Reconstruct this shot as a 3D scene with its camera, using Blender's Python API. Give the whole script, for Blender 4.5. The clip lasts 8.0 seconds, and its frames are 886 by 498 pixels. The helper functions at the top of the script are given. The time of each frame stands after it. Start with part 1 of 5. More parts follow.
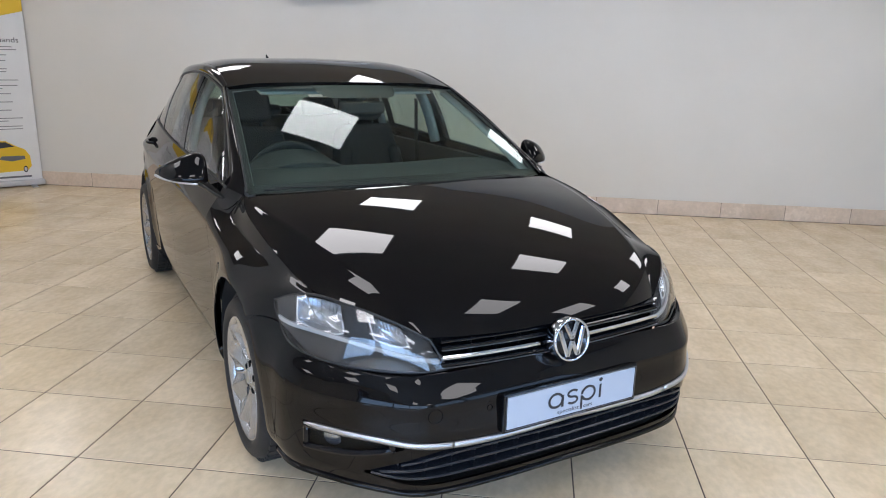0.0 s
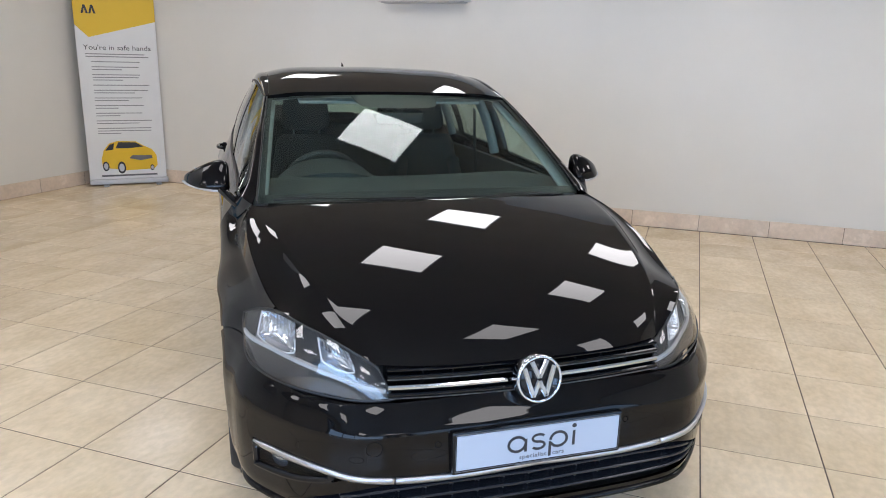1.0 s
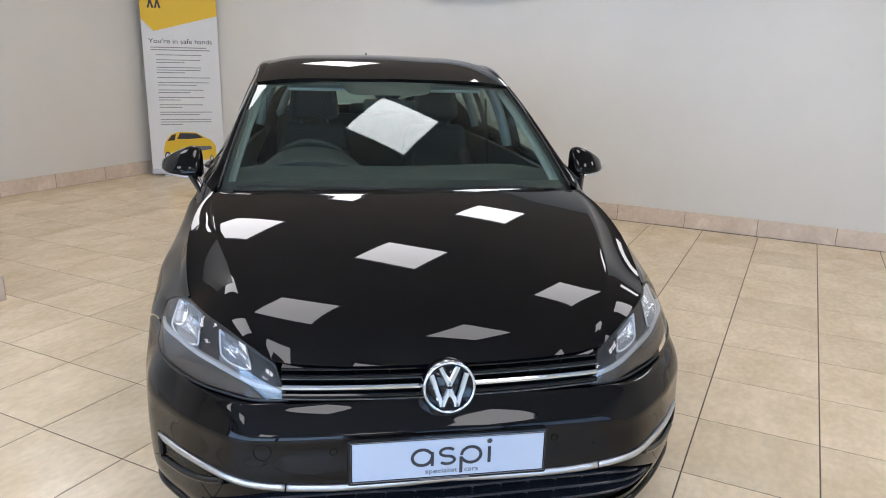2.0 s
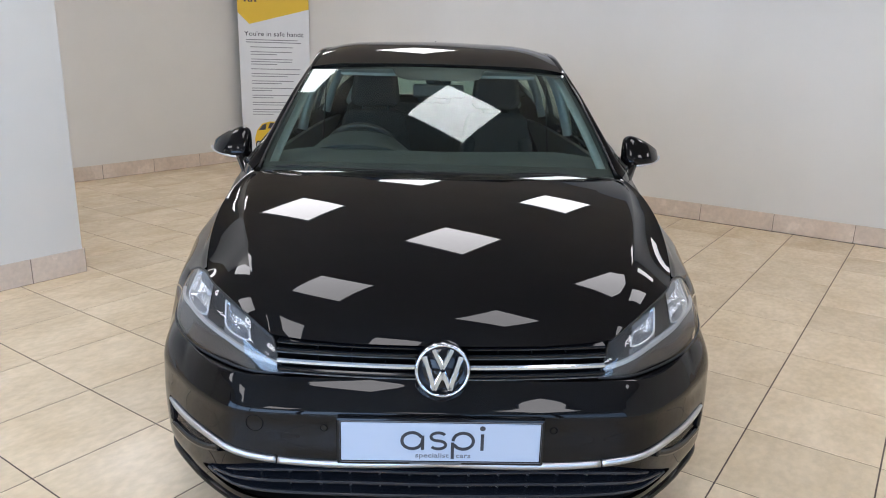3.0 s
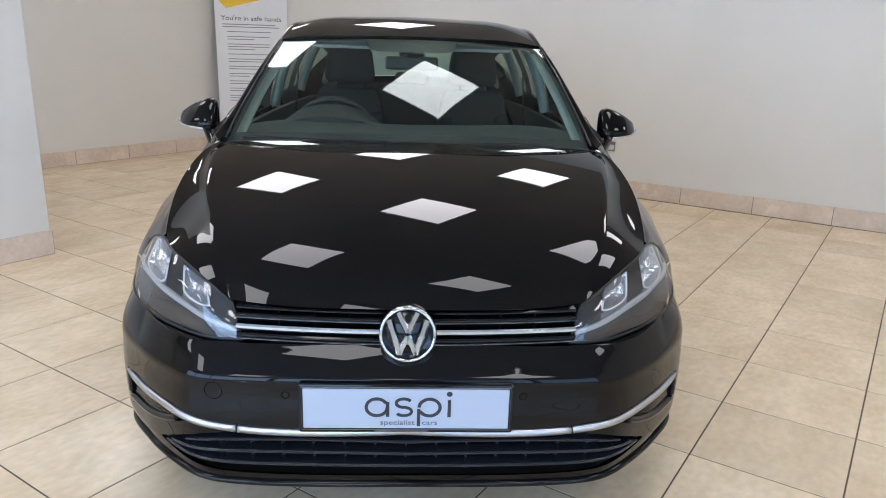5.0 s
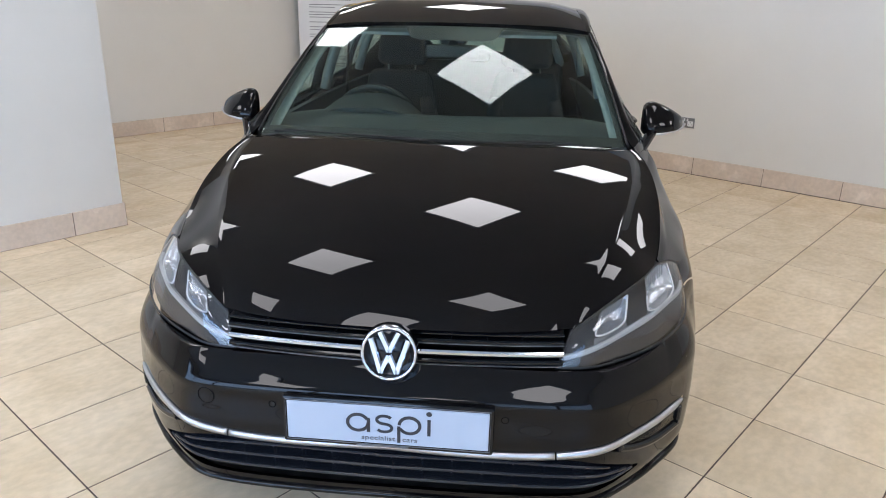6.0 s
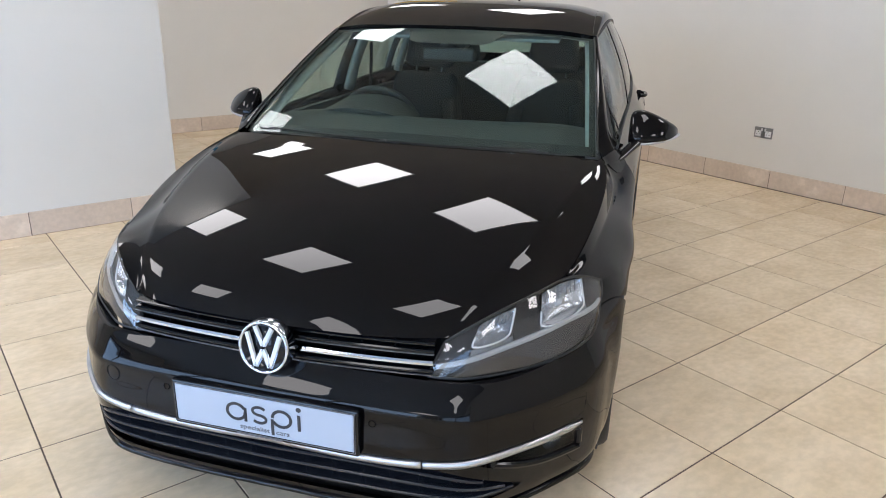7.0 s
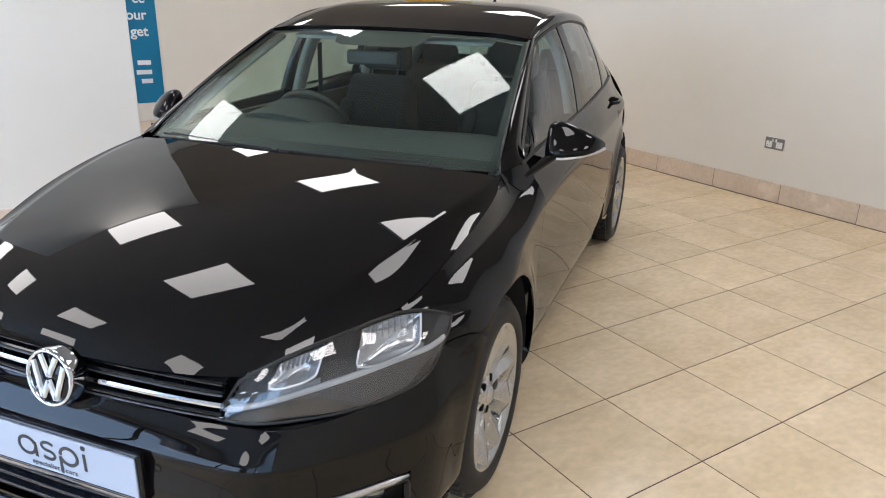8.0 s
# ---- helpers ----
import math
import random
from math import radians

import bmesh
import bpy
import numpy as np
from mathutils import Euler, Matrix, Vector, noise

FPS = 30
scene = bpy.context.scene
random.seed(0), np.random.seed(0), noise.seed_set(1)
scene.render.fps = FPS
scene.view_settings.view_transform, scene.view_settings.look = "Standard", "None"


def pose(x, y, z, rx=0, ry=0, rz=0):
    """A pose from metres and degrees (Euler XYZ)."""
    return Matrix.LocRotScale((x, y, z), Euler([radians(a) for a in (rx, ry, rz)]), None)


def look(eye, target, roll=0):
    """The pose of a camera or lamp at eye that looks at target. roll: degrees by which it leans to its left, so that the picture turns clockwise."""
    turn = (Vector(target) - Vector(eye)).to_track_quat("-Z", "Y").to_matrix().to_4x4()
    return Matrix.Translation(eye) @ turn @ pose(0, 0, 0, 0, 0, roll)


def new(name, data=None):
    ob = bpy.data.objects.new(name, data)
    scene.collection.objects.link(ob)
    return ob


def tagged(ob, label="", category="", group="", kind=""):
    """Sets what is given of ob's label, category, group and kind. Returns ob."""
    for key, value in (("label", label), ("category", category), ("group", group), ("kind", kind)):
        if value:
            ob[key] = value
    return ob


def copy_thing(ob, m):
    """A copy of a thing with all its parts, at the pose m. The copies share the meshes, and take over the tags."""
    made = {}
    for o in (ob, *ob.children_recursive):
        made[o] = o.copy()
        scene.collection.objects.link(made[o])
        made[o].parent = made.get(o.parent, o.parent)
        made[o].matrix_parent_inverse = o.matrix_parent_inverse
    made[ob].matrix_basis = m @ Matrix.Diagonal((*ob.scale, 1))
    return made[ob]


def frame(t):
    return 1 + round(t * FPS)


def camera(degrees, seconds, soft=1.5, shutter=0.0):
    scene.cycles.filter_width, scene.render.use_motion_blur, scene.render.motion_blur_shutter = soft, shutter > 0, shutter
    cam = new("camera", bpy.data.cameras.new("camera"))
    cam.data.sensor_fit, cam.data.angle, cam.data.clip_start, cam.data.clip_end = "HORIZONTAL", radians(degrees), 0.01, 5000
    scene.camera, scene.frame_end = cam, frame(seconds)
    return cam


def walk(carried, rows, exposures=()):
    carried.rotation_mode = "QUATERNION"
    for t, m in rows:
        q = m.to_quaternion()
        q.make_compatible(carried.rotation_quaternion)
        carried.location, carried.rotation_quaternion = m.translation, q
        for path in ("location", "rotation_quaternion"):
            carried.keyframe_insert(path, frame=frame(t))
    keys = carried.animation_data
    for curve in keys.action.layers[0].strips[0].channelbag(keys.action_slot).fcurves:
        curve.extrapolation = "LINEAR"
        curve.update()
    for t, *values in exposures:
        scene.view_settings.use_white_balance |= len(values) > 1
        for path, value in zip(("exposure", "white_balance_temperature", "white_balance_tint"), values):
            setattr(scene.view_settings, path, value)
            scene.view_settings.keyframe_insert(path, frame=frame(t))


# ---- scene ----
cam = camera(63.7, 8.0, soft=1.0)
PATH = [
    (0, (-1.418, -1.617, 1.468), (-0.461, 0.061, 0.949), 1.4),
    (0.5, (-1.14, -1.619, 1.468), (-0.288, 0.116, 0.952), 1.4),
    (1, (-0.864, -1.7, 1.496), (-0.267, 0.139, 0.983), 1.4),
    (1.5, (-0.628, -1.692, 1.475), (-0.163, 0.184, 0.96), 1.4),
    (1.7, (-0.504, -1.664, 1.464), (-0.104, 0.226, 0.947), 1.4),
    (2.8, (-0.084, -1.656, 1.406), (0.104, 0.262, 0.873), 1.5),
    (3, (-0.07, -1.651, 1.394), (0.002, 0.275, 0.86), 1.6),
    (3.5, (-0.05, -1.626, 1.346), (-0.061, 0.301, 0.811), 1.6),
    (4, (-0.047, -1.626, 1.291), (0.017, 0.301, 0.758), 1.7),
    (4.5, (-0.03, -1.621, 1.277), (0.08, 0.303, 0.741), 1.6),
    (4.7, (-0.027, -1.626, 1.277), (0.091, 0.299, 0.746), 1.7),
    (5.8, (0.154, -1.557, 1.424), (0.108, 0.333, 0.77), 1.6),
    (6, (0.252, -1.544, 1.444), (0.105, 0.336, 0.778), 1.3),
    (6.5, (0.579, -1.528, 1.476), (0.223, 0.322, 0.805), 1.2),
    (7, (0.864, -1.436, 1.468), (0.375, 0.383, 0.796), 1.2),
    (7.5, (1.094, -1.207, 1.46), (0.569, 0.601, 0.785), 1.3),
    (8, (1.364, -1.04, 1.476), (0.719, 0.729, 0.801), 1.3),
]
walk(cam, [(t, look(eye, target, roll)) for t, eye, target, roll in PATH],
     exposures=[(0.0, -0.25, 6200, 10), (1.2, -0.14, 6250, 10), (3.5, -0.19, 6150, 10), (4.5, -0.18, 6150, 10), (6.0, -0.12, 6150, 10), (7.0, -0.08, 6250, 10), (8.0, 0.03, 6430, 10)])

# ---- world, lights, exposure ----
ROOM = 53.2          # the room's first axis, degrees from x; the car stands along y
_ru, _rv = Vector((math.cos(radians(ROOM)), math.sin(radians(ROOM)), 0)), Vector((-math.sin(radians(ROOM)), math.cos(radians(ROOM)), 0))
WALL_E, WALL_N, WALL_S, WALL_W = 5.07, 6.27, -3.30, -4.3   # room faces: u, v, v, u
CEIL = 2.65
PIER_U, PIER_V = 0.87, 3.345


def room(u, v, z=0.0):
    """A place in the room's own axes."""
    p = _ru * u + _rv * v
    return Vector((p.x, p.y, z))


def room_pose(u, v, z=0.0, turn=0.0):
    p = room(u, v, z)
    return pose(p.x, p.y, p.z, 0, 0, ROOM + turn)


world = bpy.data.worlds.new("sky")
scene.world = world
world.use_nodes = True
_nt = world.node_tree
_sky = _nt.nodes.new("ShaderNodeTexSky")
_sky.sky_type, _sky.sun_disc, _sky.sun_elevation, _sky.sun_rotation = "NISHITA", False, radians(38), radians(200)
_nt.nodes["Background"].inputs["Strength"].default_value = 0.12
_nt.links.new(_sky.outputs["Color"], _nt.nodes["Background"].inputs["Color"])


def window_light(name, m, sx, sy, power, colour):
    lamp = bpy.data.lights.new(name, "AREA")
    lamp.shape, lamp.size, lamp.size_y, lamp.energy, lamp.color = "RECTANGLE", sx, sy, power, colour
    ob = new(name, lamp)
    ob.matrix_world = m
    return ob


# daylight that comes in by the two glazed fronts
window_light("daylight_west", look(room(WALL_W - 0.35, 0.10, 1.35), room(0, 0.10, 1.25)), 6.0, 2.1, 280, (0.44, 0.64, 1.0))
window_light("daylight_south", look(room(-2.4, WALL_S - 0.35, 1.35), room(-2.2, 0, 1.25)), 3.2, 2.1, 60, (0.44, 0.64, 1.0))

# ---- materials ----
def mat(name, base=(0.5, 0.5, 0.5), rough=0.5, metal=0.0, spec=0.5, **kw):
    m = bpy.data.materials.new(name)
    m.use_nodes = True
    p = m.node_tree.nodes["Principled BSDF"]
    p.inputs["Base Color"].default_value = (*base, 1)
    p.inputs["Roughness"].default_value = rough
    p.inputs["Metallic"].default_value = metal
    p.inputs["Specular IOR Level"].default_value = spec
    for k, v in kw.items():
        p.inputs[k.replace("_", " ")].default_value = v
    return m


def nodes_of(m):
    return m.node_tree.nodes, m.node_tree.links, m.node_tree.nodes["Principled BSDF"]


def textured(name, a, b, scale, rough=(0.4, 0.6), bump=0.0, bump_scale=200.0, metal=0.0, spec=0.5, detail=5.0, stretch=(1, 1, 1), fleck=0.0, per_object=0.0):
    """Two colours mixed by noise, uneven gloss and a fine relief, in metres."""
    m = mat(name, a, rough[0], metal, spec)
    n, l, p = nodes_of(m)
    co = n.new("ShaderNodeTexCoord")
    mp = n.new("ShaderNodeMapping")
    mp.inputs["Scale"].default_value = stretch
    l.new(co.outputs["Object"], mp.inputs["Vector"])
    vec = mp.outputs["Vector"]
    if per_object:
        info = n.new("ShaderNodeObjectInfo")
        add = n.new("ShaderNodeVectorMath")
        add.operation = "MULTIPLY_ADD"
        add.inputs[1].default_value = (37.0, 53.0, 11.0)
        l.new(info.outputs["Random"], add.inputs[0])
        l.new(vec, add.inputs[2])
        vec = add.outputs[0]
    t = n.new("ShaderNodeTexNoise")
    t.inputs["Scale"].default_value, t.inputs["Detail"].default_value, t.inputs["Roughness"].default_value = scale, detail, 0.6
    l.new(vec, t.inputs["Vector"])
    ramp = n.new("ShaderNodeValToRGB")
    ramp.color_ramp.elements[0].position, ramp.color_ramp.elements[1].position = 0.33, 0.67
    ramp.color_ramp.elements[0].color, ramp.color_ramp.elements[1].color = (*a, 1), (*b, 1)
    l.new(t.outputs["Fac"], ramp.inputs["Fac"])
    col = ramp.outputs["Color"]
    if per_object:
        hs = n.new("ShaderNodeHueSaturation")
        mr = n.new("ShaderNodeMapRange")
        mr.inputs["To Min"].default_value, mr.inputs["To Max"].default_value = 1 - per_object, 1 + per_object
        l.new(info.outputs["Random"], mr.inputs["Value"])
        l.new(mr.outputs["Result"], hs.inputs["Value"])
        l.new(col, hs.inputs["Color"])
        col = hs.outputs["Color"]
    if fleck:
        f = n.new("ShaderNodeTexNoise")
        f.inputs["Scale"].default_value, f.inputs["Detail"].default_value = scale * 9, 3
        l.new(vec, f.inputs["Vector"])
        fr = n.new("ShaderNodeMapRange")
        fr.inputs["From Min"].default_value, fr.inputs["From Max"].default_value = 0.35, 0.65
        fr.inputs["To Min"].default_value, fr.inputs["To Max"].default_value = 1 - fleck, 1 + fleck * 0.5
        l.new(f.outputs["Fac"], fr.inputs["Value"])
        mx = n.new("ShaderNodeVectorMath")
        mx.operation = "SCALE"
        l.new(col, mx.inputs[0])
        l.new(fr.outputs["Result"], mx.inputs["Scale"])
        col = mx.outputs[0]
    l.new(col, p.inputs["Base Color"])
    rr = n.new("ShaderNodeMapRange")
    rr.inputs["To Min"].default_value, rr.inputs["To Max"].default_value = rough
    l.new(t.outputs["Fac"], rr.inputs["Value"])
    l.new(rr.outputs["Result"], p.inputs["Roughness"])
    if bump:
        g = n.new("ShaderNodeTexNoise")
        g.inputs["Scale"].default_value, g.inputs["Detail"].default_value = bump_scale, 4
        l.new(co.outputs["Object"], g.inputs["Vector"])
        bp = n.new("ShaderNodeBump")
        bp.inputs["Strength"].default_value, bp.inputs["Distance"].default_value = 1.0, bump
        l.new(g.outputs["Fac"], bp.inputs["Height"])
        l.new(bp.outputs["Normal"], p.inputs["Normal"])
    return m


def glass(name, tint, straight=0.055, gloss=(1.0, 1.0, 1.0)):
    """A thin pane: tinted see-through with a mirror on top that grows at a slant."""
    m = bpy.data.materials.new(name)
    m.use_nodes = True
    n, l = m.node_tree.nodes, m.node_tree.links
    n.remove(n["Principled BSDF"])
    tr, gl, mx = n.new("ShaderNodeBsdfTransparent"), n.new("ShaderNodeBsdfGlossy"), n.new("ShaderNodeMixShader")
    lw, pw, fr = n.new("ShaderNodeLayerWeight"), n.new("ShaderNodeMath"), n.new("ShaderNodeMath")
    tr.inputs["Color"].default_value = (*tint, 1)
    gl.inputs["Color"].default_value = (*gloss, 1)
    gl.inputs["Roughness"].default_value = 0.0
    lw.inputs["Blend"].default_value = 0.5
    pw.operation, fr.operation = "POWER", "MULTIPLY_ADD"
    pw.inputs[1].default_value = 5.0
    fr.inputs[1].default_value, fr.inputs[2].default_value = 1.0 - straight, straight
    l.new(lw.outputs["Facing"], pw.inputs[0])
    l.new(pw.outputs[0], fr.inputs[0])
    l.new(fr.outputs[0], mx.inputs["Fac"])
    l.new(tr.outputs[0], mx.inputs[1])
    l.new(gl.outputs[0], mx.inputs[2])
    l.new(mx.outputs[0], n["Material Output"].inputs["Surface"])
    return m


def glow(name, colour, strength):
    m = bpy.data.materials.new(name)
    m.use_nodes = True
    n, l = m.node_tree.nodes, m.node_tree.links
    n.remove(n["Principled BSDF"])
    e = n.new("ShaderNodeEmission")
    e.inputs["Color"].default_value, e.inputs["Strength"].default_value = (*colour, 1), strength
    l.new(e.outputs[0], n["Material Output"].inputs["Surface"])
    return m


M_WALL = textured("wall_paint", (0.715, 0.690, 0.630), (0.745, 0.720, 0.662), 1.2, (0.55, 0.7), 0.0006, 350)
# ceiling darkened in its colour, so that it mirrors dim in the car's paint
M_CEIL = textured("ceiling_paint_dimmed", (0.43, 0.42, 0.405), (0.47, 0.46, 0.445), 2.0, (0.8, 0.9), 0.0008, 220)
M_TILE = textured("floor_tile", (0.670, 0.530, 0.345), (0.800, 0.660, 0.465), 2.6, (0.14, 0.26), 0.0004, 90, fleck=0.07, per_object=0.05, stretch=(1, 1.5, 1), detail=9.0)
M_GROUT = textured("grout", (0.085, 0.058, 0.042), (0.125, 0.088, 0.066), 9, (0.8, 0.9))
M_SKIRT = textured("skirting_tile", (0.66, 0.535, 0.42), (0.76, 0.635, 0.515), 4, (0.2, 0.32), 0.0004, 90, fleck=0.06, per_object=0.06, detail=8.0)
M_PANEL = glow("light_panel", (1.0, 0.95, 0.94), 9.7)
M_WHITE_METAL = mat("white_enamel", (0.8, 0.8, 0.79), 0.35)

M_PAINT = mat("black_paint", (0.0032, 0.0028, 0.0030), 0.018, spec=0.28)
M_GLOSS = mat("gloss_black_plastic", (0.005, 0.0055, 0.007), 0.07, spec=0.35)
M_BLACK = textured("black_plastic", (0.012, 0.012, 0.012), (0.02, 0.02, 0.02), 40, (0.42, 0.55), 0.0002, 900)
M_RUBBER = textured("tyre_rubber", (0.020, 0.0195, 0.019), (0.032, 0.031, 0.030), 25, (0.55, 0.72), 0.0004, 300, spec=0.25)
M_CHROME = mat("chrome", (0.62, 0.645, 0.685), 0.09, 1.0)
M_SATIN = mat("satin_chrome", (0.54, 0.56, 0.60), 0.32, 1.0)
M_ALLOY = textured("alloy_silver", (0.42, 0.43, 0.44), (0.50, 0.51, 0.52), 30, (0.22, 0.30), 0, metal=0.85)
M_SLAT = mat("grille_slat", (0.014, 0.016, 0.021), 0.26, spec=0.5)
M_DARK = mat("dark_cavity", (0.004, 0.004, 0.004), 0.9, spec=0.1)
M_WSCREEN = glass("windscreen_glass", (0.74, 0.87, 0.82), 0.057, (0.92, 1.0, 0.975))
M_SIDEGLASS = glass("side_glass", (0.66, 0.75, 0.70), 0.085)
M_REARGLASS = glass("rear_glass", (0.36, 0.48, 0.44))
M_DARKGLASS = glass("privacy_glass", (0.50, 0.57, 0.54), 0.085)
M_FOGGLASS = glass("fog_cover_glass", (0.85, 0.87, 0.88), 0.022, (0.6, 0.6, 0.6))
M_FOG = mat("fog_reflector", (0.45, 0.47, 0.50), 0.18, 0.9)
M_LENS = glass("lamp_lens", (0.93, 0.94, 0.95), 0.080)
M_TRIM = textured("pale_trim", (0.27, 0.29, 0.28), (0.33, 0.35, 0.34), 60, (0.7, 0.8))
M_DASH = textured("dashboard_plastic", (0.030, 0.033, 0.033), (0.042, 0.046, 0.046), 80, (0.5, 0.62))
M_SEAT = textured("seat_cloth", (0.012, 0.0125, 0.013), (0.020, 0.021, 0.022), 120, (0.8, 0.95))
M_PLATE = mat("plate_white", (0.41, 0.46, 0.54), 0.3)
M_INK = mat("dark_ink", (0.03, 0.03, 0.035), 0.5)
M_GREYINK = mat("grey_ink", (0.14, 0.14, 0.15), 0.6)
M_PRINT = mat("pale_print", (0.27, 0.27, 0.27), 0.6)
M_BANNER = textured("banner_vinyl", (0.74, 0.74, 0.73), (0.78, 0.78, 0.77), 3, (0.4, 0.5))
M_YELLOW = mat("banner_yellow", (0.80, 0.52, 0.02), 0.45)
M_BLUE = mat("poster_blue", (0.0, 0.17, 0.33), 0.4)
M_SIL = mat("silver_plastic", (0.55, 0.55, 0.56), 0.4, 0.6)
M_SOCKET = mat("brushed_socket_plate", (0.30, 0.30, 0.30), 0.35, 0.8)
M_FRAME = textured("window_frame_grey", (0.10, 0.10, 0.11), (0.13, 0.13, 0.14), 20, (0.4, 0.5))
M_WINDOW = glass("shop_window", (0.95, 0.97, 0.97))
M_OUT = textured("forecourt_paving", (0.28, 0.28, 0.27), (0.36, 0.35, 0.34), 0.8, (0.8, 0.9))
M_HOUSING = mat("lamp_housing", (0.022, 0.0225, 0.024), 0.45, spec=0.15)
M_PLATEAU = mat("lamp_silver", (0.20, 0.215, 0.235), 0.30, 0.7)
M_SMOKE = textured("lamp_smoke", (0.040, 0.039, 0.038), (0.056, 0.054, 0.052), 60, (0.4, 0.5), spec=0.12)
M_HOUSING2 = textured("lamp_bezel", (0.16, 0.165, 0.17), (0.20, 0.205, 0.21), 60, (0.25, 0.35), metal=0.4)
M_BRIGHT = mat("bright_trim", (0.82, 0.84, 0.86), 0.18, 0.3)
M_STRIP = mat("light_strip_plastic", (0.40, 0.41, 0.42), 0.35, spec=0.4)
M_STEEL = textured("brake_steel", (0.20, 0.19, 0.18), (0.28, 0.27, 0.26), 30, (0.35, 0.5), metal=0.8)
M_LINER = textured("liner_felt", (0.008, 0.008, 0.008), (0.014, 0.014, 0.014), 60, (0.85, 0.95))
M_LEATHER = textured("wheel_leather", (0.014, 0.014, 0.014), (0.022, 0.022, 0.022), 90, (0.4, 0.5), 0.0003, 800)
M_STRAP = mat("belt_webbing", (0.02, 0.02, 0.021), 0.8)
M_PAPER = mat("white_print", (0.78, 0.80, 0.82), 0.5)
M_BOWL = mat("reflector", (0.66, 0.69, 0.73), 0.27, 1.0)

# ---- building helpers ----
def mesh_of(name, verts, faces, material, smooth=True):
    me = bpy.data.meshes.new(name)
    me.from_pydata([tuple(v) for v in verts], [], faces)
    me.materials.append(material)
    if smooth:
        me.polygons.foreach_set("use_smooth", [True] * len(me.polygons))
    me.update()
    return me


def part(name, bm, material, parent, label="", smooth=False):
    """Links a bmesh or a mesh as ONE mesh object under a thing or under a part."""
    if isinstance(bm, bmesh.types.BMesh):
        me = bpy.data.meshes.new(name)
        bmesh.ops.recalc_face_normals(bm, faces=bm.faces)
        bm.to_mesh(me)
        bm.free()
        me.materials.append(material)
        if smooth:
            me.polygons.foreach_set("use_smooth", [True] * len(me.polygons))
    else:
        me = bm
    ob = new(name, me)
    ob.parent = parent
    if label:
        tagged(ob, label)
    return ob


def thing(name, m, label, category, group="", kind=""):
    ob = new(name)
    ob.matrix_world = m
    return tagged(ob, label, category, group, kind)


def box_bm(x0, x1, y0, y1, z0, z1, bevel=0.0, segs=1, bm=None):
    bm = bm or bmesh.new()
    g = bmesh.ops.create_cube(bm, size=1.0)["verts"]
    for v in g:
        v.co = Vector((x0 + (v.co.x + 0.5) * (x1 - x0), y0 + (v.co.y + 0.5) * (y1 - y0), z0 + (v.co.z + 0.5) * (z1 - z0)))
    if bevel:
        es = list({e for v in g for e in v.link_edges})
        bmesh.ops.bevel(bm, geom=es, offset=bevel, segments=segs, affect="EDGES", profile=0.5)
    return bm


def lathe(profile, n, axis="x"):
    """Turns a profile of (radius, along) about an axis."""
    k = len(profile)
    vs, fs = [], []
    for i in range(n):
        a = 2 * math.pi * i / n
        for r, h in profile:
            c, s = r * math.cos(a), r * math.sin(a)
            vs.append({"x": (h, c, s), "y": (c, h, s), "z": (c, s, h)}[axis])
    for i in range(n):
        for j in range(k - 1):
            a, b = i * k + j, ((i + 1) % n) * k + j
            fs.append((a, b, b + 1, a + 1))
    return vs, fs


def cubic(t, y, x):
    """Natural cubic spline through (t, y), at x. y may have several columns."""
    t, y, x = np.asarray(t, float), np.asarray(y, float), np.asarray(x, float)
    n = len(t)
    if n == 2:
        w = ((x - t[0]) / (t[1] - t[0])).reshape(-1, *([1] * (y.ndim - 1)))
        return y[0] * (1 - w) + y[1] * w
    h = np.diff(t)
    A = np.zeros((n, n))
    A[0, 0] = A[-1, -1] = 1
    r = np.zeros_like(y)
    sl = np.diff(y, axis=0) / h.reshape(-1, *([1] * (y.ndim - 1)))
    for i in range(1, n - 1):
        A[i, i - 1], A[i, i], A[i, i + 1] = h[i - 1], 2 * (h[i - 1] + h[i]), h[i]
        r[i] = 6 * (sl[i] - sl[i - 1])
    m = np.linalg.solve(A, r.reshape(n, -1)).reshape(y.shape)
    i = np.clip(np.searchsorted(t, x) - 1, 0, n - 2)
    sh = (-1, *([1] * (y.ndim - 1)))
    d, hh = (x - t[i]).reshape(sh), h[i].reshape(sh)
    return y[i] + d * (sl[i] - hh * (2 * m[i] + m[i + 1]) / 6) + d * d * m[i] / 2 + d ** 3 * (m[i + 1] - m[i]) / (6 * hh)


def key(table, x):
    """A smooth curve through ((x, value), ...)."""
    t = np.array(table, float)
    return cubic(t[:, 0], t[:, 1:], np.clip(np.atleast_1d(np.asarray(x, float)), t[0, 0], t[-1, 0]))[:, 0]


def along(points, n):
    """n points along a smooth curve through points, evenly spaced."""
    p = np.array(points, float)
    t = np.r_[0, np.cumsum(np.linalg.norm(np.diff(p, axis=0), axis=1))]
    q = cubic(t, p, np.linspace(0, t[-1], n * 6))
    s = np.r_[0, np.cumsum(np.linalg.norm(np.diff(q, axis=0), axis=1))]
    u = np.linspace(0, s[-1], n)
    return np.stack([np.interp(u, s, q[:, k]) for k in range(3)], 1)


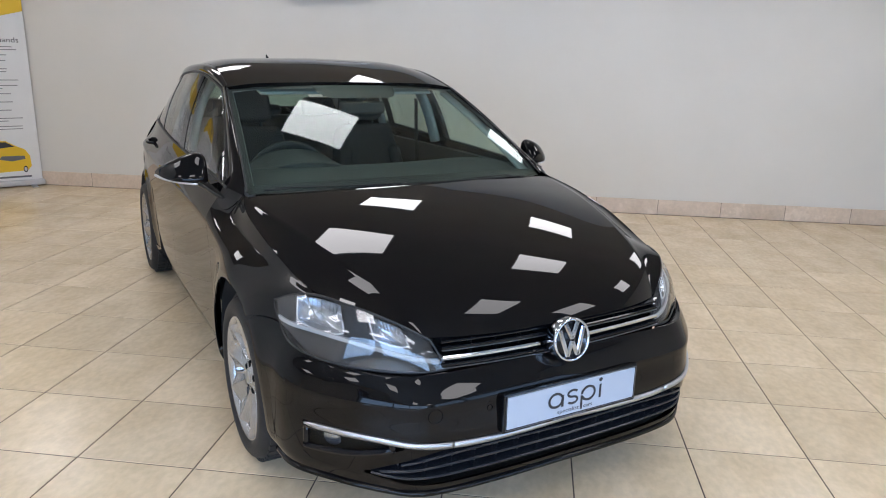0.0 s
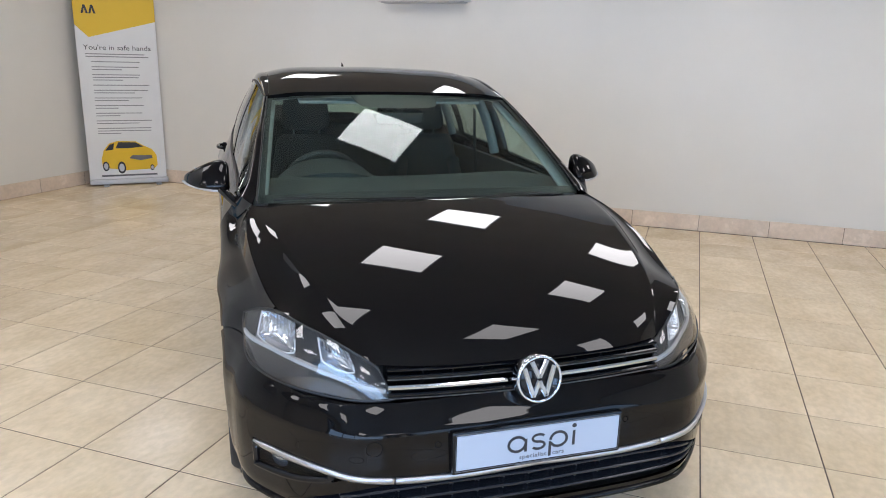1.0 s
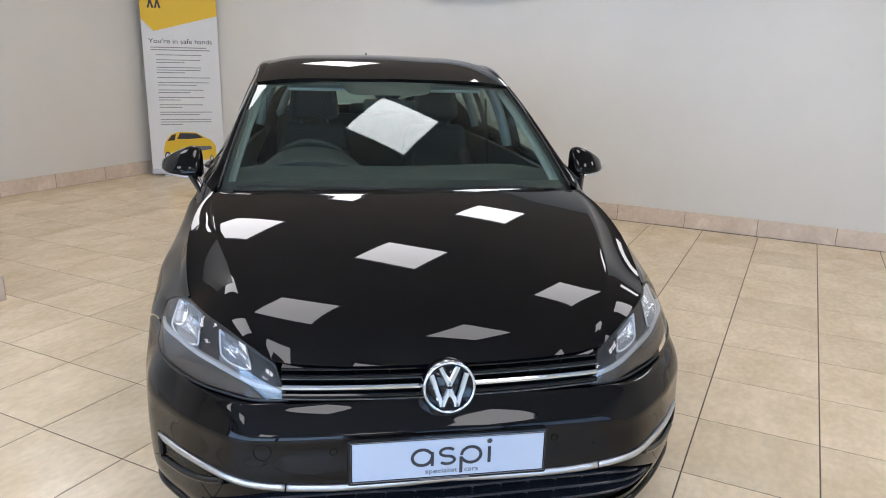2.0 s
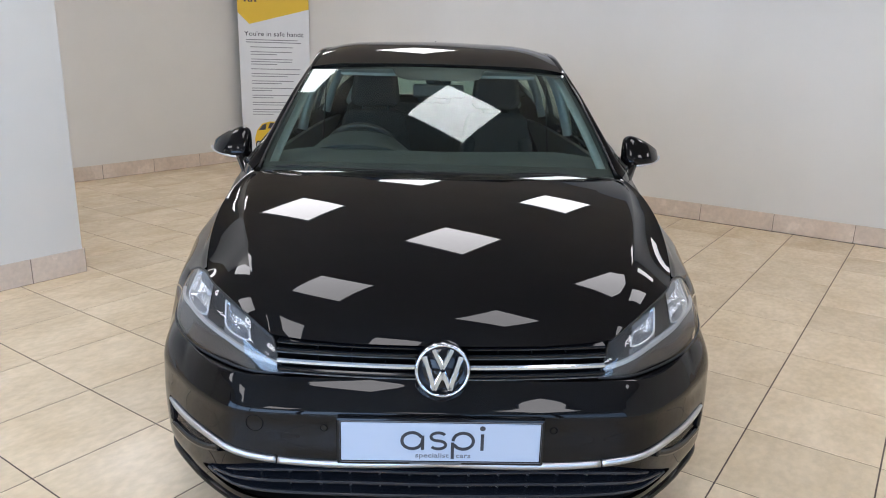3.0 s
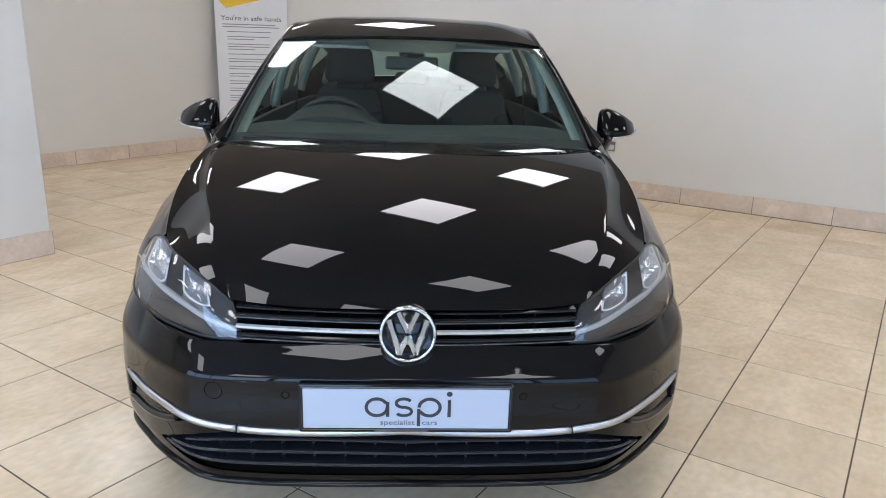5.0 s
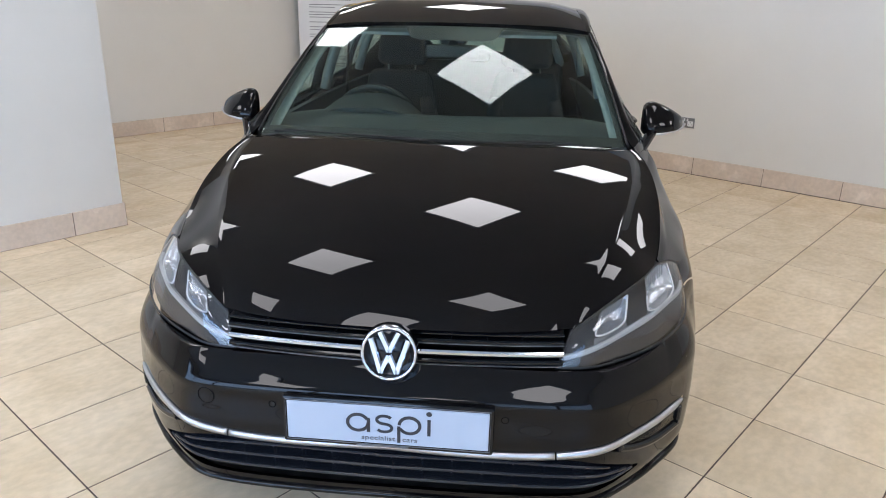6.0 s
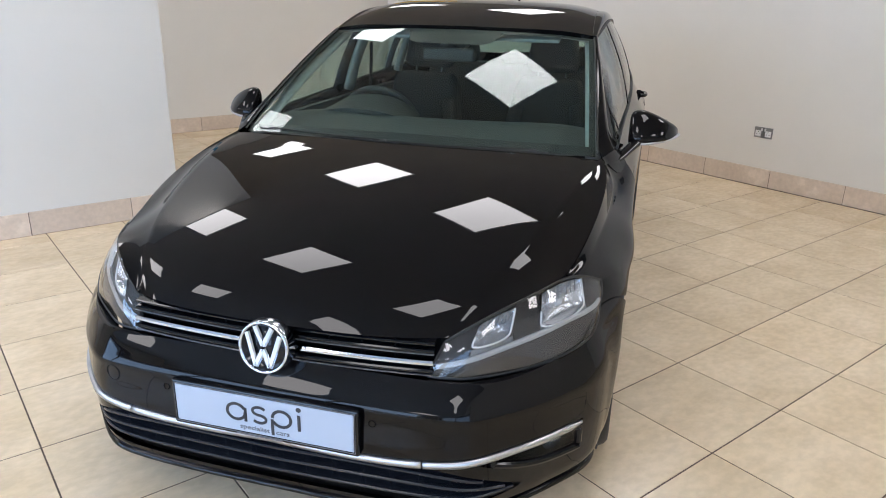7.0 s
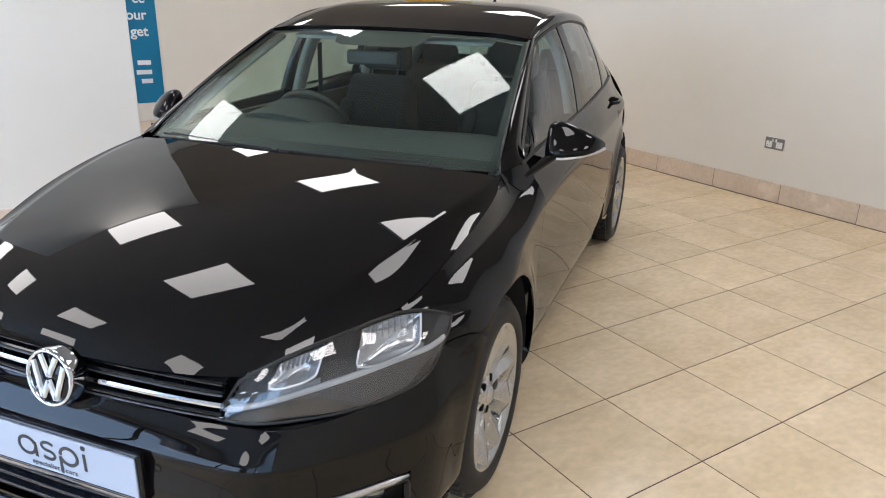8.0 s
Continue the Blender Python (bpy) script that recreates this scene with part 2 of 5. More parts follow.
def surf(ctrl, nu, nv, folds=()):
    """A smooth sheet through a grid of control points [row][col]; folds: columns at which it has a crease."""
    c = np.array(ctrl, float)
    tu = np.r_[0, np.cumsum(np.linalg.norm(np.diff(c, axis=0), axis=2).mean(1))]
    tv = np.r_[0, np.cumsum(np.linalg.norm(np.diff(c, axis=1), axis=2).mean(0))]
    q = cubic(tu, c, np.linspace(0, tu[-1], nu))
    cuts = [0, *folds, c.shape[1] - 1]
    out = []
    for a, b in zip(cuts, cuts[1:]):
        m = max(2, int(round(nv * (tv[b] - tv[a]) / tv[-1])) + 1)
        piece = np.swapaxes(cubic(tv[a:b + 1] - tv[a], np.swapaxes(q[:, a:b + 1], 0, 1), np.linspace(0, tv[b] - tv[a], m)), 0, 1)
        out.append(piece if not out else piece[:, 1:])
    return np.concatenate(out, 1)


def whole(ctrl, nu, nv, folds=()):
    """The sheet over both sides of the car from the control points of one side, smooth across the middle."""
    c = np.array(ctrl, float)
    k = c.shape[1] - 1
    c = np.concatenate([(c * np.array([-1, 1, 1]))[:, :0:-1], c], 1)
    return surf(c, nu, nv * 2, [k - f for f in folds][::-1] + [k + f for f in folds])


def coons(bottom, top, left, right):
    """A sheet between four edges (n,3): bottom and top run left to right, left and right run bottom to top."""
    nu, nv = len(left), len(bottom)
    u, v = np.linspace(0, 1, nu)[:, None, None], np.linspace(0, 1, nv)[None, :, None]
    b, t, l, r = bottom[None], top[None], left[:, None], right[:, None]
    return (1 - u) * b + u * t + (1 - v) * l + v * r - ((1 - u) * (1 - v) * bottom[0] + (1 - u) * v * bottom[-1] + u * (1 - v) * top[0] + u * v * top[-1])


def inset(g, gap):
    """Draws a sheet's rim in by a small gap."""
    g = g.copy()
    for sl, nx in (((0,), (1,)), ((-1,), (-2,))):
        d = g[nx[0]] - g[sl[0]]
        g[sl[0]] = g[sl[0]] + d / (np.linalg.norm(d, axis=1, keepdims=True) + 1e-9) * gap
    for a, b in ((0, 1), (-1, -2)):
        d = g[:, b] - g[:, a]
        g[:, a] = g[:, a] + d / (np.linalg.norm(d, axis=1, keepdims=True) + 1e-9) * gap
    return g


def flip(g):
    """The mirrored sheet on the car's other side."""
    return (np.asarray(g) * np.array([-1, 1, 1]))[:, ::-1]


def sheet(name, g, material, parent, label="", thick=0.0, turn_edge=0.0, smooth=True):
    """A sheet as a panel; turn_edge folds its rim inwards by that depth."""
    g = np.asarray(g)
    nu, nv = g.shape[:2]
    vs = list(g.reshape(-1, 3))
    fs = [(i * nv + j, i * nv + j + 1, (i + 1) * nv + j + 1, (i + 1) * nv + j) for i in range(nu - 1) for j in range(nv - 1)]
    me = mesh_of(name, vs, fs, material, smooth)
    ob = part(name, me, material, parent, label)
    d = turn_edge or thick
    if d:
        # a crisp rim, so that the skin's shading runs straight up to the gap
        rim = [(0 < a // nv == b // nv < nu - 1) or (0 < a % nv == b % nv < nv - 1) for a, b in (e.vertices for e in me.edges)]
        me.attributes.new("sharp_edge", "BOOLEAN", "EDGE").data.foreach_set("value", [not r for r in rim])
        s = ob.modifiers.new("thickness", "SOLIDIFY")
        s.thickness, s.offset, s.use_even_offset = d, -1.0, False
        s.use_rim_only = bool(turn_edge)
    return ob


def bar_bm(points, section, closed=False, bm=None, up=(0, 0, 1), scale=None):
    """Sweeps a closed section [(side, up)] along points."""
    bm = bm or bmesh.new()
    p = np.asarray(points, float)
    n = len(p)
    rings = []
    for i in range(n):
        a, b = p[(i - 1) % n if closed else max(i - 1, 0)], p[(i + 1) % n if closed else min(i + 1, n - 1)]
        t = Vector(b - a).normalized()
        s = t.cross(Vector(up))
        s = s.normalized() if s.length > 1e-6 else Vector((1, 0, 0))
        w = s.cross(t)
        k = 1.0 if scale is None else scale[i]
        rings.append([bm.verts.new(Vector(p[i]) + s * x * k + w * y * k) for x, y in section])
    k = len(section)
    for i in range(n if closed else n - 1):
        r, q = rings[i], rings[(i + 1) % n]
        for j in range(k):
            bm.faces.new((r[j], r[(j + 1) % k], q[(j + 1) % k], q[j]))
    if not closed:
        bm.faces.new(rings[0][::-1])
        bm.faces.new(rings[-1])
    return bm


def round_section(w, h, n=10):
    return [(w / 2 * math.cos(2 * math.pi * i / n), h / 2 * math.sin(2 * math.pi * i / n)) for i in range(n)]


def text_part(name, body, size, material, parent, m, label="", depth=0.0006, align="LEFT", bold=0.0, width=None):
    """Lettering as a mesh."""
    c = bpy.data.curves.new(name, "FONT")
    c.body, c.size, c.extrude, c.align_x, c.offset, c.resolution_u = body, size, depth, align, bold, 4
    tmp = new(name, c)
    dg = bpy.context.evaluated_depsgraph_get()
    me = bpy.data.meshes.new_from_object(tmp.evaluated_get(dg))
    bpy.data.objects.remove(tmp)
    bpy.data.curves.remove(c)
    if width:
        xs = [v.co.x for v in me.vertices]
        k = width / (max(xs) - min(xs))
        x0 = min(xs) if align == "LEFT" else 0
        for v in me.vertices:
            v.co.x = (v.co.x - x0) * k
    me.materials.clear()
    me.materials.append(material)
    ob = new(name, me)
    ob.parent = parent
    ob.matrix_local = m
    if label:
        tagged(ob, label)
    return ob

# ---- the room ----
def room_box(name, u0, u1, v0, v1, z0, z1, material, label, category, bevel=0.0):
    ob = part(name, box_bm(u0, u1, v0, v1, z0, z1, bevel), material, None)
    ob.matrix_world = pose(0, 0, 0, 0, 0, ROOM)
    return tagged(ob, label, category, kind="structure")


floor = room_box("floor", WALL_W - 0.2, WALL_E + 0.2, WALL_S - 0.2, WALL_N + 0.2, -0.10, -0.0017, M_GROUT, "beige ceramic tiled showroom floor with dark joints", "floor")
ceiling = room_box("ceiling", WALL_W - 0.2, WALL_E + 0.2, WALL_S - 0.2, WALL_N + 0.2, CEIL, CEIL + 0.15, M_CEIL, "plain grey showroom ceiling with square light panels", "ceiling")
room_box("ground", -60, 60, -60, 60, -0.32, -0.20, M_OUT, "grey paved forecourt outside the showroom", "ground")
wall_east = room_box("wall_east", WALL_E, WALL_E + 0.2, WALL_S - 0.2, WALL_N + 0.2, 0, CEIL, M_WALL, "plain off-white painted showroom wall with tiled skirting", "wall")
wall_north = room_box("wall_north", WALL_W - 0.2, WALL_E, WALL_N, WALL_N + 0.2, 0, CEIL, M_WALL, "plain off-white painted showroom wall with tiled skirting", "wall")
pier = room_box("wall_pier", PIER_U - 1.7, PIER_U, PIER_V, PIER_V + 0.30, 0, CEIL, M_WALL, "white painted wall end with tiled skirting", "wall", 0.004)


def glazed_wall(name, along_u, at, outer, a0, a1, w0, w1, label):
    """A wall with one wide shop window; the rest of it is solid."""
    head, sill = 2.45, 0.10
    bm = bmesh.new()
    lo, hi = min(at, outer), max(at, outer)
    for p0, p1, z0, z1 in ((a0, w0, 0, CEIL), (w1, a1, 0, CEIL), (w0, w1, 0, sill), (w0, w1, head, CEIL)):
        if along_u:
            box_bm(p0, p1, lo, hi, z0, z1, 0, 1, bm)
        else:
            box_bm(lo, hi, p0, p1, z0, z1, 0, 1, bm)
    ob = part(name, bm, M_WALL, None)
    ob.matrix_world = pose(0, 0, 0, 0, 0, ROOM)
    tagged(ob, label, "wall", kind="structure")
    return ob


def shop_window(name, along_u, at, w0, w1, bays):
    win = thing(name, pose(0, 0, 0, 0, 0, ROOM), "wide shop window with dark grey frame", "window", kind="structure")
    head, sill = 2.45, 0.10

    def bx(p0, p1, d0, d1, z0, z1):
        return box_bm(p0, p1, at + d0, at + d1, z0, z1, 0.004) if along_u else box_bm(at + d0, at + d1, p0, p1, z0, z1, 0.004)
    sgn = -1
    for z0, z1 in ((sill, sill + 0.06), (head - 0.06, head)):
        part("window_frame", bx(w0, w1, sgn * 0.12, sgn * 0.04, z0, z1), M_FRAME, win)
    for i in range(bays + 1):
        c = w0 + 0.03 + (w1 - w0 - 0.06) * i / bays
        part("window_frame", bx(c - 0.03, c + 0.03, sgn * 0.12, sgn * 0.04, sill + 0.06, head - 0.06), M_FRAME, win)
    for i in range(bays):
        c0, c1 = w0 + 0.03 + (w1 - w0 - 0.06) * i / bays + 0.03, w0 + 0.03 + (w1 - w0 - 0.06) * (i + 1) / bays - 0.03
        pane = part("pane", bx(c0, c1, sgn * 0.085, sgn * 0.079, sill + 0.06, head - 0.06), M_WINDOW, win)
        pane.visible_shadow = False
    return win


glazed_wall("wall_south", True, WALL_S, WALL_S - 0.2, WALL_W - 0.2, WALL_E, -4.0, -0.8, "off-white wall with a wide shop window")
glazed_wall("wall_west", False, WALL_W, WALL_W - 0.2, WALL_S, WALL_N, -2.95, 3.15, "off-white wall with a wide shop window")
shop_window("window_1", True, WALL_S, -4.0, -0.8, 2)
shop_window("window_2", False, WALL_W, -2.95, 3.15, 4)


# square light panels, set flush in the ceiling
def ceiling_light():
    ob = thing("ceiling_light", Matrix(), "square white flat light panel in a slim frame", "ceiling light", "ceiling light panels")
    bm = bmesh.new()
    for x0, x1, y0, y1 in ((-0.30, 0.30, -0.30, -0.288), (-0.30, 0.30, 0.288, 0.30), (-0.30, -0.288, -0.288, 0.288), (0.288, 0.30, -0.288, 0.288)):
        box_bm(x0, x1, y0, y1, -0.014, 0.0, 0, 1, bm)
    part("frame", bm, M_WHITE_METAL, ob)
    part("diffuser", box_bm(-0.288, 0.288, -0.288, 0.288, -0.010, 0.0), M_PANEL, ob, "glowing white diffuser")
    return ob


LIGHT_U, LIGHT_V = [0.237 + 1.813 * k for k in range(-2, 3)], [-2.337, -0.519, 1.298, 3.040, 4.934]
_first = ceiling_light()
_first.matrix_world = room_pose(LIGHT_U[0], LIGHT_V[0], CEIL - 0.001)
for _i, _u in enumerate(LIGHT_U):
    for _j, _v in enumerate(LIGHT_V):
        if _i or _j:
            copy_thing(_first, room_pose(_u, _v, CEIL - 0.001))

# ---- the car: x across, y from nose to tail, ground at 0 ----
car = thing("car", pose(0, 0, 0, 0, 0, -0.50), "glossy black five-door hatchback with silver alloy wheels on a tiled floor", "car")
AX_F, AX_R, HUB_Z, TYRE_R = 0.868, 3.480, 0.311, 0.311   # arch centres
WHEEL_F, WHEEL_R = 0.828, 3.458
ARCH_R = 0.367

Z_CREASE = ((0.5, 0.760), (0.9, 0.785), (1.4, 0.805), (2.2, 0.830), (3.2, 0.865), (4.2, 0.90))
Z_BELT = ((0.9, 0.93), (1.25, 0.938), (1.8, 0.958), (2.3, 0.975), (3.0, 1.005), (3.6, 1.035), (4.2, 1.07))
W_PLAN = ((0.40, 0.985), (0.55, 0.998), (0.72, 1.002), (0.95, 1.0), (1.4, 0.995), (2.2, 1.0), (2.9, 0.996), (3.3, 0.985), (3.55, 0.955), (3.8, 0.87), (4.0, 0.79), (4.2, 0.70))
NOSE_IN = ((0.40, 0.085), (0.50, 0.066), (0.60, 0.020), (0.68, 0.005), (0.78, 0.0), (1.2, 0.0))
LOW_X = ((0.15, 0.790), (0.22, 0.835), (0.30, 0.853), (0.45, 0.862), (0.60, 0.864), (0.76, 0.873))


def side_x(y, z):
    """Half the body's width at y and height z, below and above the crease."""
    y, z = np.broadcast_arrays(np.asarray(y, float), np.asarray(z, float))
    shp = y.shape
    y, z = y.ravel(), z.ravel()
    zc, zb, w = key(Z_CREASE, y), key(Z_BELT, y), key(W_PLAN, y)
    lo = key(LOW_X, 0.15 + (np.minimum(z, zc) - 0.15) / (zc - 0.15) * 0.61)
    t = np.clip((z - zc) / (zb - zc), 0, 1.2)
    hi = 0.873 - 0.012 * t - 0.068 * t ** 2
    # the shoulder tucks in towards the tail
    hi = hi - 0.16 * np.clip((y - 2.5) / 0.9, 0, 1) ** 1.5 * t * (1 - 0.85 * np.clip(t, 0, 1))
    # and behind the front wheel, below the mirror
    hi = hi - 0.016 * np.exp(-((y - 1.24) / 0.22) ** 2) * 4 * t * np.clip(1 - t, 0, 1)
    up = np.clip((z - 0.48) / 0.24, 0, 1)
    w = w * (1 - key(NOSE_IN, y) * up * up * (3 - 2 * up))
    return (np.where(z <= zc, lo, hi) * w).reshape(shp)


def flare_of(y, z):
    out = 0
    for a in (AX_F, AX_R):
        r = np.hypot(y - a, z - HUB_Z)
        out = out + 0.020 * np.exp(-((r - ARCH_R) / 0.065) ** 2)
    return out


def side_sheet(ys, zlo, zhi, n):
    """A patch of the body side between two heights given along ys."""
    ys = np.asarray(ys, float)
    zlo, zhi = np.broadcast_to(zlo, ys.shape), np.broadcast_to(zhi, ys.shape)
    t = np.linspace(0, 1, n)[:, None]
    z = zlo[None] * (1 - t) + zhi[None] * t
    y = np.broadcast_to(ys[None], z.shape)
    return np.stack([side_x(y, z) + flare_of(y, z), y, z], 2)


def arch_z(y, a, low):
    d = ARCH_R ** 2 - (np.asarray(y) - a) ** 2
    return np.where(d > 0, HUB_Z + np.sqrt(np.maximum(d, 0)), low)


def mirrored(h):
    """The whole sheet from its half."""
    return np.concatenate([(h * np.array([-1, 1, 1]))[:, :0:-1], h], 1)


# --- bonnet: rows from nose to windscreen; centre, inner, crease, edge ---
BON = [
    [(0, 0.070, 0.6520), (0.24, 0.080, 0.6520), (0.455, 0.138, 0.6500), (0.46, 0.141, 0.6470)],
    [(0, 0.118, 0.7080), (0.25, 0.132, 0.7060), (0.495, 0.212, 0.7058), (0.515, 0.172, 0.6820)],
    [(0, 0.212, 0.7620), (0.27, 0.225, 0.7580), (0.535, 0.305, 0.7518), (0.59, 0.236, 0.7160)],
    [(0, 0.340, 0.8020), (0.29, 0.352, 0.7980), (0.575, 0.410, 0.7870), (0.66, 0.320, 0.7360)],
    [(0, 0.500, 0.8420), (0.3, 0.512, 0.8390), (0.618, 0.550, 0.8214), (0.712, 0.440, 0.7420)],
    [(0, 0.680, 0.8800), (0.31, 0.695, 0.8770), (0.664, 0.730, 0.8568), (0.755, 0.650, 0.7990)],
    [(0, 0.870, 0.9095), (0.32, 0.890, 0.9065), (0.708, 0.930, 0.8868), (0.775, 0.900, 0.8610)],
    [(0, 0.970, 0.9225), (0.325, 0.992, 0.9200), (0.724, 1.035, 0.8995), (0.77, 1.045, 0.8910)],
    [(0, 1.060, 0.9335), (0.33, 1.088, 0.9315), (0.728, 1.170, 0.9200), (0.742, 1.186, 0.9215)],
]
# the middle panel's height, even across the car
BON_POWERS = [(i, j) for i in (0, 1, 2, 3) for j in range(8) if i * 2 + j <= 8]
BON_Z = [0.88256, 0.08702, -0.03012, 0.02962, -0.00707, -0.03991, -0.00051, 0.03803, -0.02159, 0.03791, -0.01752, -0.06772, -0.00848, 0.06240, 0.00239, -0.02912, -0.00740, 0.04299, 0.04749, -0.03784, 0.01494, -0.00713, -0.02030]


def bonnet_z(x, y):
    a, b = (x / 0.6) ** 2, (np.minimum(y, 0.99) - 0.65) / 0.5
    z = sum(k * a ** i * b ** j for k, (i, j) in zip(BON_Z, BON_POWERS))
    d = np.maximum(y - 0.99, 0)
    return z + d * (0.1235 + 0.010 * a) - 0.055 * d * d


def bonnet_half(nu=72, nt=34, nf=14):
    """One half: the crowned middle up to the crease, then a rounded flank down to the cut line."""
    c = np.array(BON, float)
    tu = np.r_[0, np.cumsum(np.linalg.norm(np.diff(c, axis=0), axis=2).mean(1))]
    q = cubic(tu, c, np.linspace(0, tu[-1], nu))
    mid, inn, fold, rim = (q[:, k] for k in range(4))
    f = np.linspace(0, 1, nt)[None] ** 0.9
    x = fold[:, :1] * f
    s1, s2 = inn[:, 0] ** 2, fold[:, 0] ** 2

    def across(k):
        """An even curve over x through the middle, inner and fold values."""
        d1, d2 = inn[:, k] - mid[:, k], fold[:, k] - mid[:, k]
        b = (d2 / s2 - d1 / s1) / (s2 - s1)
        return mid[:, k, None] + (d1 / s1 - b * s1)[:, None] * x ** 2 + b[:, None] * x ** 4
    y = across(1)
    w = np.clip(np.linspace(0, tu[-1], nu) / tu[2], 0, 1)[:, None]
    w = w * w * (3 - 2 * w)
    z = across(2) * (1 - w) + bonnet_z(x, y) * w
    top = np.stack([x, y, z], 2)
    t = np.linspace(0, 1, nf)[None, 1:, None]
    bow = np.interp(np.linspace(0, 1, nu), [0, 0.12, 0.25, 0.75, 0.9, 1], [0, 0.5, 1, 1, 0.4, 0])[:, None, None]
    flank = top[:, -1:] * (1 - t) + rim[:, None] * t + FLANK * bow * 4 * t * (1 - t)
    return np.concatenate([top, flank], 1)


FLANK = np.array([-0.004, 0.003, -0.007])
bon = mirrored(bonnet_half())
half = bon[:, bon.shape[1] // 2:]
sheet("bonnet", inset(bon, 0.002), M_PAINT, car, "glossy black bonnet with two long creases", turn_edge=0.005)
cut = half[:, -1]


def cut_at(y):
    return np.stack([np.interp(y, cut[:, 1], cut[:, k]) for k in range(3)], -1)


# --- headlight outline ---
HL_TOP = [(0.453, 0.135, 0.642), (0.515, 0.170, 0.679), (0.590, 0.236, 0.713), (0.660, 0.320, 0.733), (0.712, 0.420, 0.737), (0.755, 0.488, 0.725), (0.805, 0.565, 0.689)]
HL_BOT = [(0.420, 0.088, 0.562), (0.490, 0.100, 0.560), (0.593, 0.165, 0.557), (0.691, 0.241, 0.565), (0.767, 0.332, 0.579), (0.805, 0.405, 0.599), (0.810, 0.497, 0.640)]
HL_OUT = (0.811, 0.533, 0.664)


# --- front wings ---
# the wing's upper edge behind the bonnet, below the pillar's foot
_f = np.linspace(0, 1, 12)[:, None]
SHOULDER = np.array([0.742, 1.186, 0.9215]) * (1 - _f) + np.array([0.790, 1.320, 0.940]) * _f + np.array([0.006, 0, 0.004]) * 4 * _f * (1 - _f)


def wing_top(y):
    y = np.asarray(y, float)
    back = np.stack([np.interp(y, SHOULDER[:, 1], SHOULDER[:, k]) for k in range(3)], -1)
    return np.where((y <= 1.186)[..., None], cut_at(y), back)


# the shoulder line along the wing, from the lamp to the door
WING_LINE = along([(0.726, 0.440, 0.736), (0.755, 0.524, 0.744), (0.775, 0.650, 0.767), (0.790, 0.809, 0.793), (0.796, 1.050, 0.815), (0.807, 1.229, 0.850), (0.8255, 1.320, 0.883)], 60)
WING_FOOT = ((0.40, 0.570), (0.60, 0.600), (0.80, 0.660), (0.95, 0.722), (1.10, 0.762), (1.32, 0.802))


def wing_x(y, z):
    """Half width of the wing: the body side below, rolling over to the bonnet's cut line."""
    y, z = np.asarray(y, float), np.asarray(z, float)
    top = wing_top(y)
    xt, zt = top[..., 0], top[..., 2]
    za = key(WING_FOOT, y.ravel()).reshape(y.shape)
    xs, zs = (np.interp(y, WING_LINE[:, 1], WING_LINE[:, k]) for k in (0, 2))
    zs = np.minimum(zs, zt - 0.004)
    foot = side_x(y, np.minimum(z, za)) + flare_of(y, np.minimum(z, za))
    below = foot + (xs - foot) * np.clip((z - za) / (zs - za), 0, 1) ** 1.6
    above = xt + (xs - xt) * (zt - z) / (zt - zs)
    return np.where(z >= zt, xt, np.where(z <= za, foot, np.where(z < zs, below, above)))


def wing():
    y1 = 1.3192
    edge = along([HL_BOT[6], HL_OUT, HL_TOP[6]], 7)[:-1]
    fr = np.array([*edge, *along([HL_TOP[6], HL_TOP[5], HL_TOP[4]], 9)[:-1], (0.714, 0.444, 0.7425)])
    fl = np.r_[0, np.cumsum(np.linalg.norm(np.diff(fr, axis=0), axis=1))]
    m = 56
    v = np.linspace(0, 1, m)
    fr = np.stack([np.interp(v, fl / fl[-1], fr[:, k]) for k in range(3)], 1)
    a0 = AX_F - 0.21
    seam = along([(0, HL_BOT[6][1], HL_BOT[6][2]), (0, 0.585, 0.636), (0, a0, float(arch_z(a0, AX_F, 0.3)))], 9)[:-1]
    th = np.linspace(math.acos(-0.21 / ARCH_R), 0, 34)
    arch = [(0, AX_F + ARCH_R * math.cos(t), HUB_Z + ARCH_R * math.sin(t)) for t in th]
    tail = [(0, AX_F + ARCH_R + 0.0006, 0.272)] + [(0, y, 0.272) for y in np.linspace(AX_F + ARCH_R + 0.01, y1, 5)]
    low = np.array([*seam, *arch, *tail])[:, 1:]
    n = len(low)
    ytop = np.interp(np.arange(n), [0, len(seam), n - 7, n - 1], [0.444, 0.60, AX_F + ARCH_R - 0.01, y1])
    top = np.stack([ytop, wing_top(ytop)[:, 2]], 1)
    g = low[None] * (1 - v)[:, None, None] + top[None] * v[:, None, None]
    far = np.r_[0, np.cumsum(np.linalg.norm(np.diff(low, axis=0), axis=1))]
    off = fr[:, 1:] - g[:, 0]
    g = g + off[:, None] * (np.clip(1 - far / 0.42, 0, 1) ** 2)[None, :, None]
    x = wing_x(g[..., 0], g[..., 1])
    x = x + (fr[:, 0] - x[:, 0])[:, None] * (np.clip(1 - far / 0.30, 0, 1) ** 2)[None]
    return np.concatenate([x[..., None], g], 2)


gw = wing()
for g in (gw, flip(gw)):
    sheet("front_wing", inset(g, 0.0007), M_PAINT, car, turn_edge=0.006)

# --- doors, sills, quarter panels ---
DOOR_F, DOOR_M, DOOR_R = 1.320, 2.300, 3.400


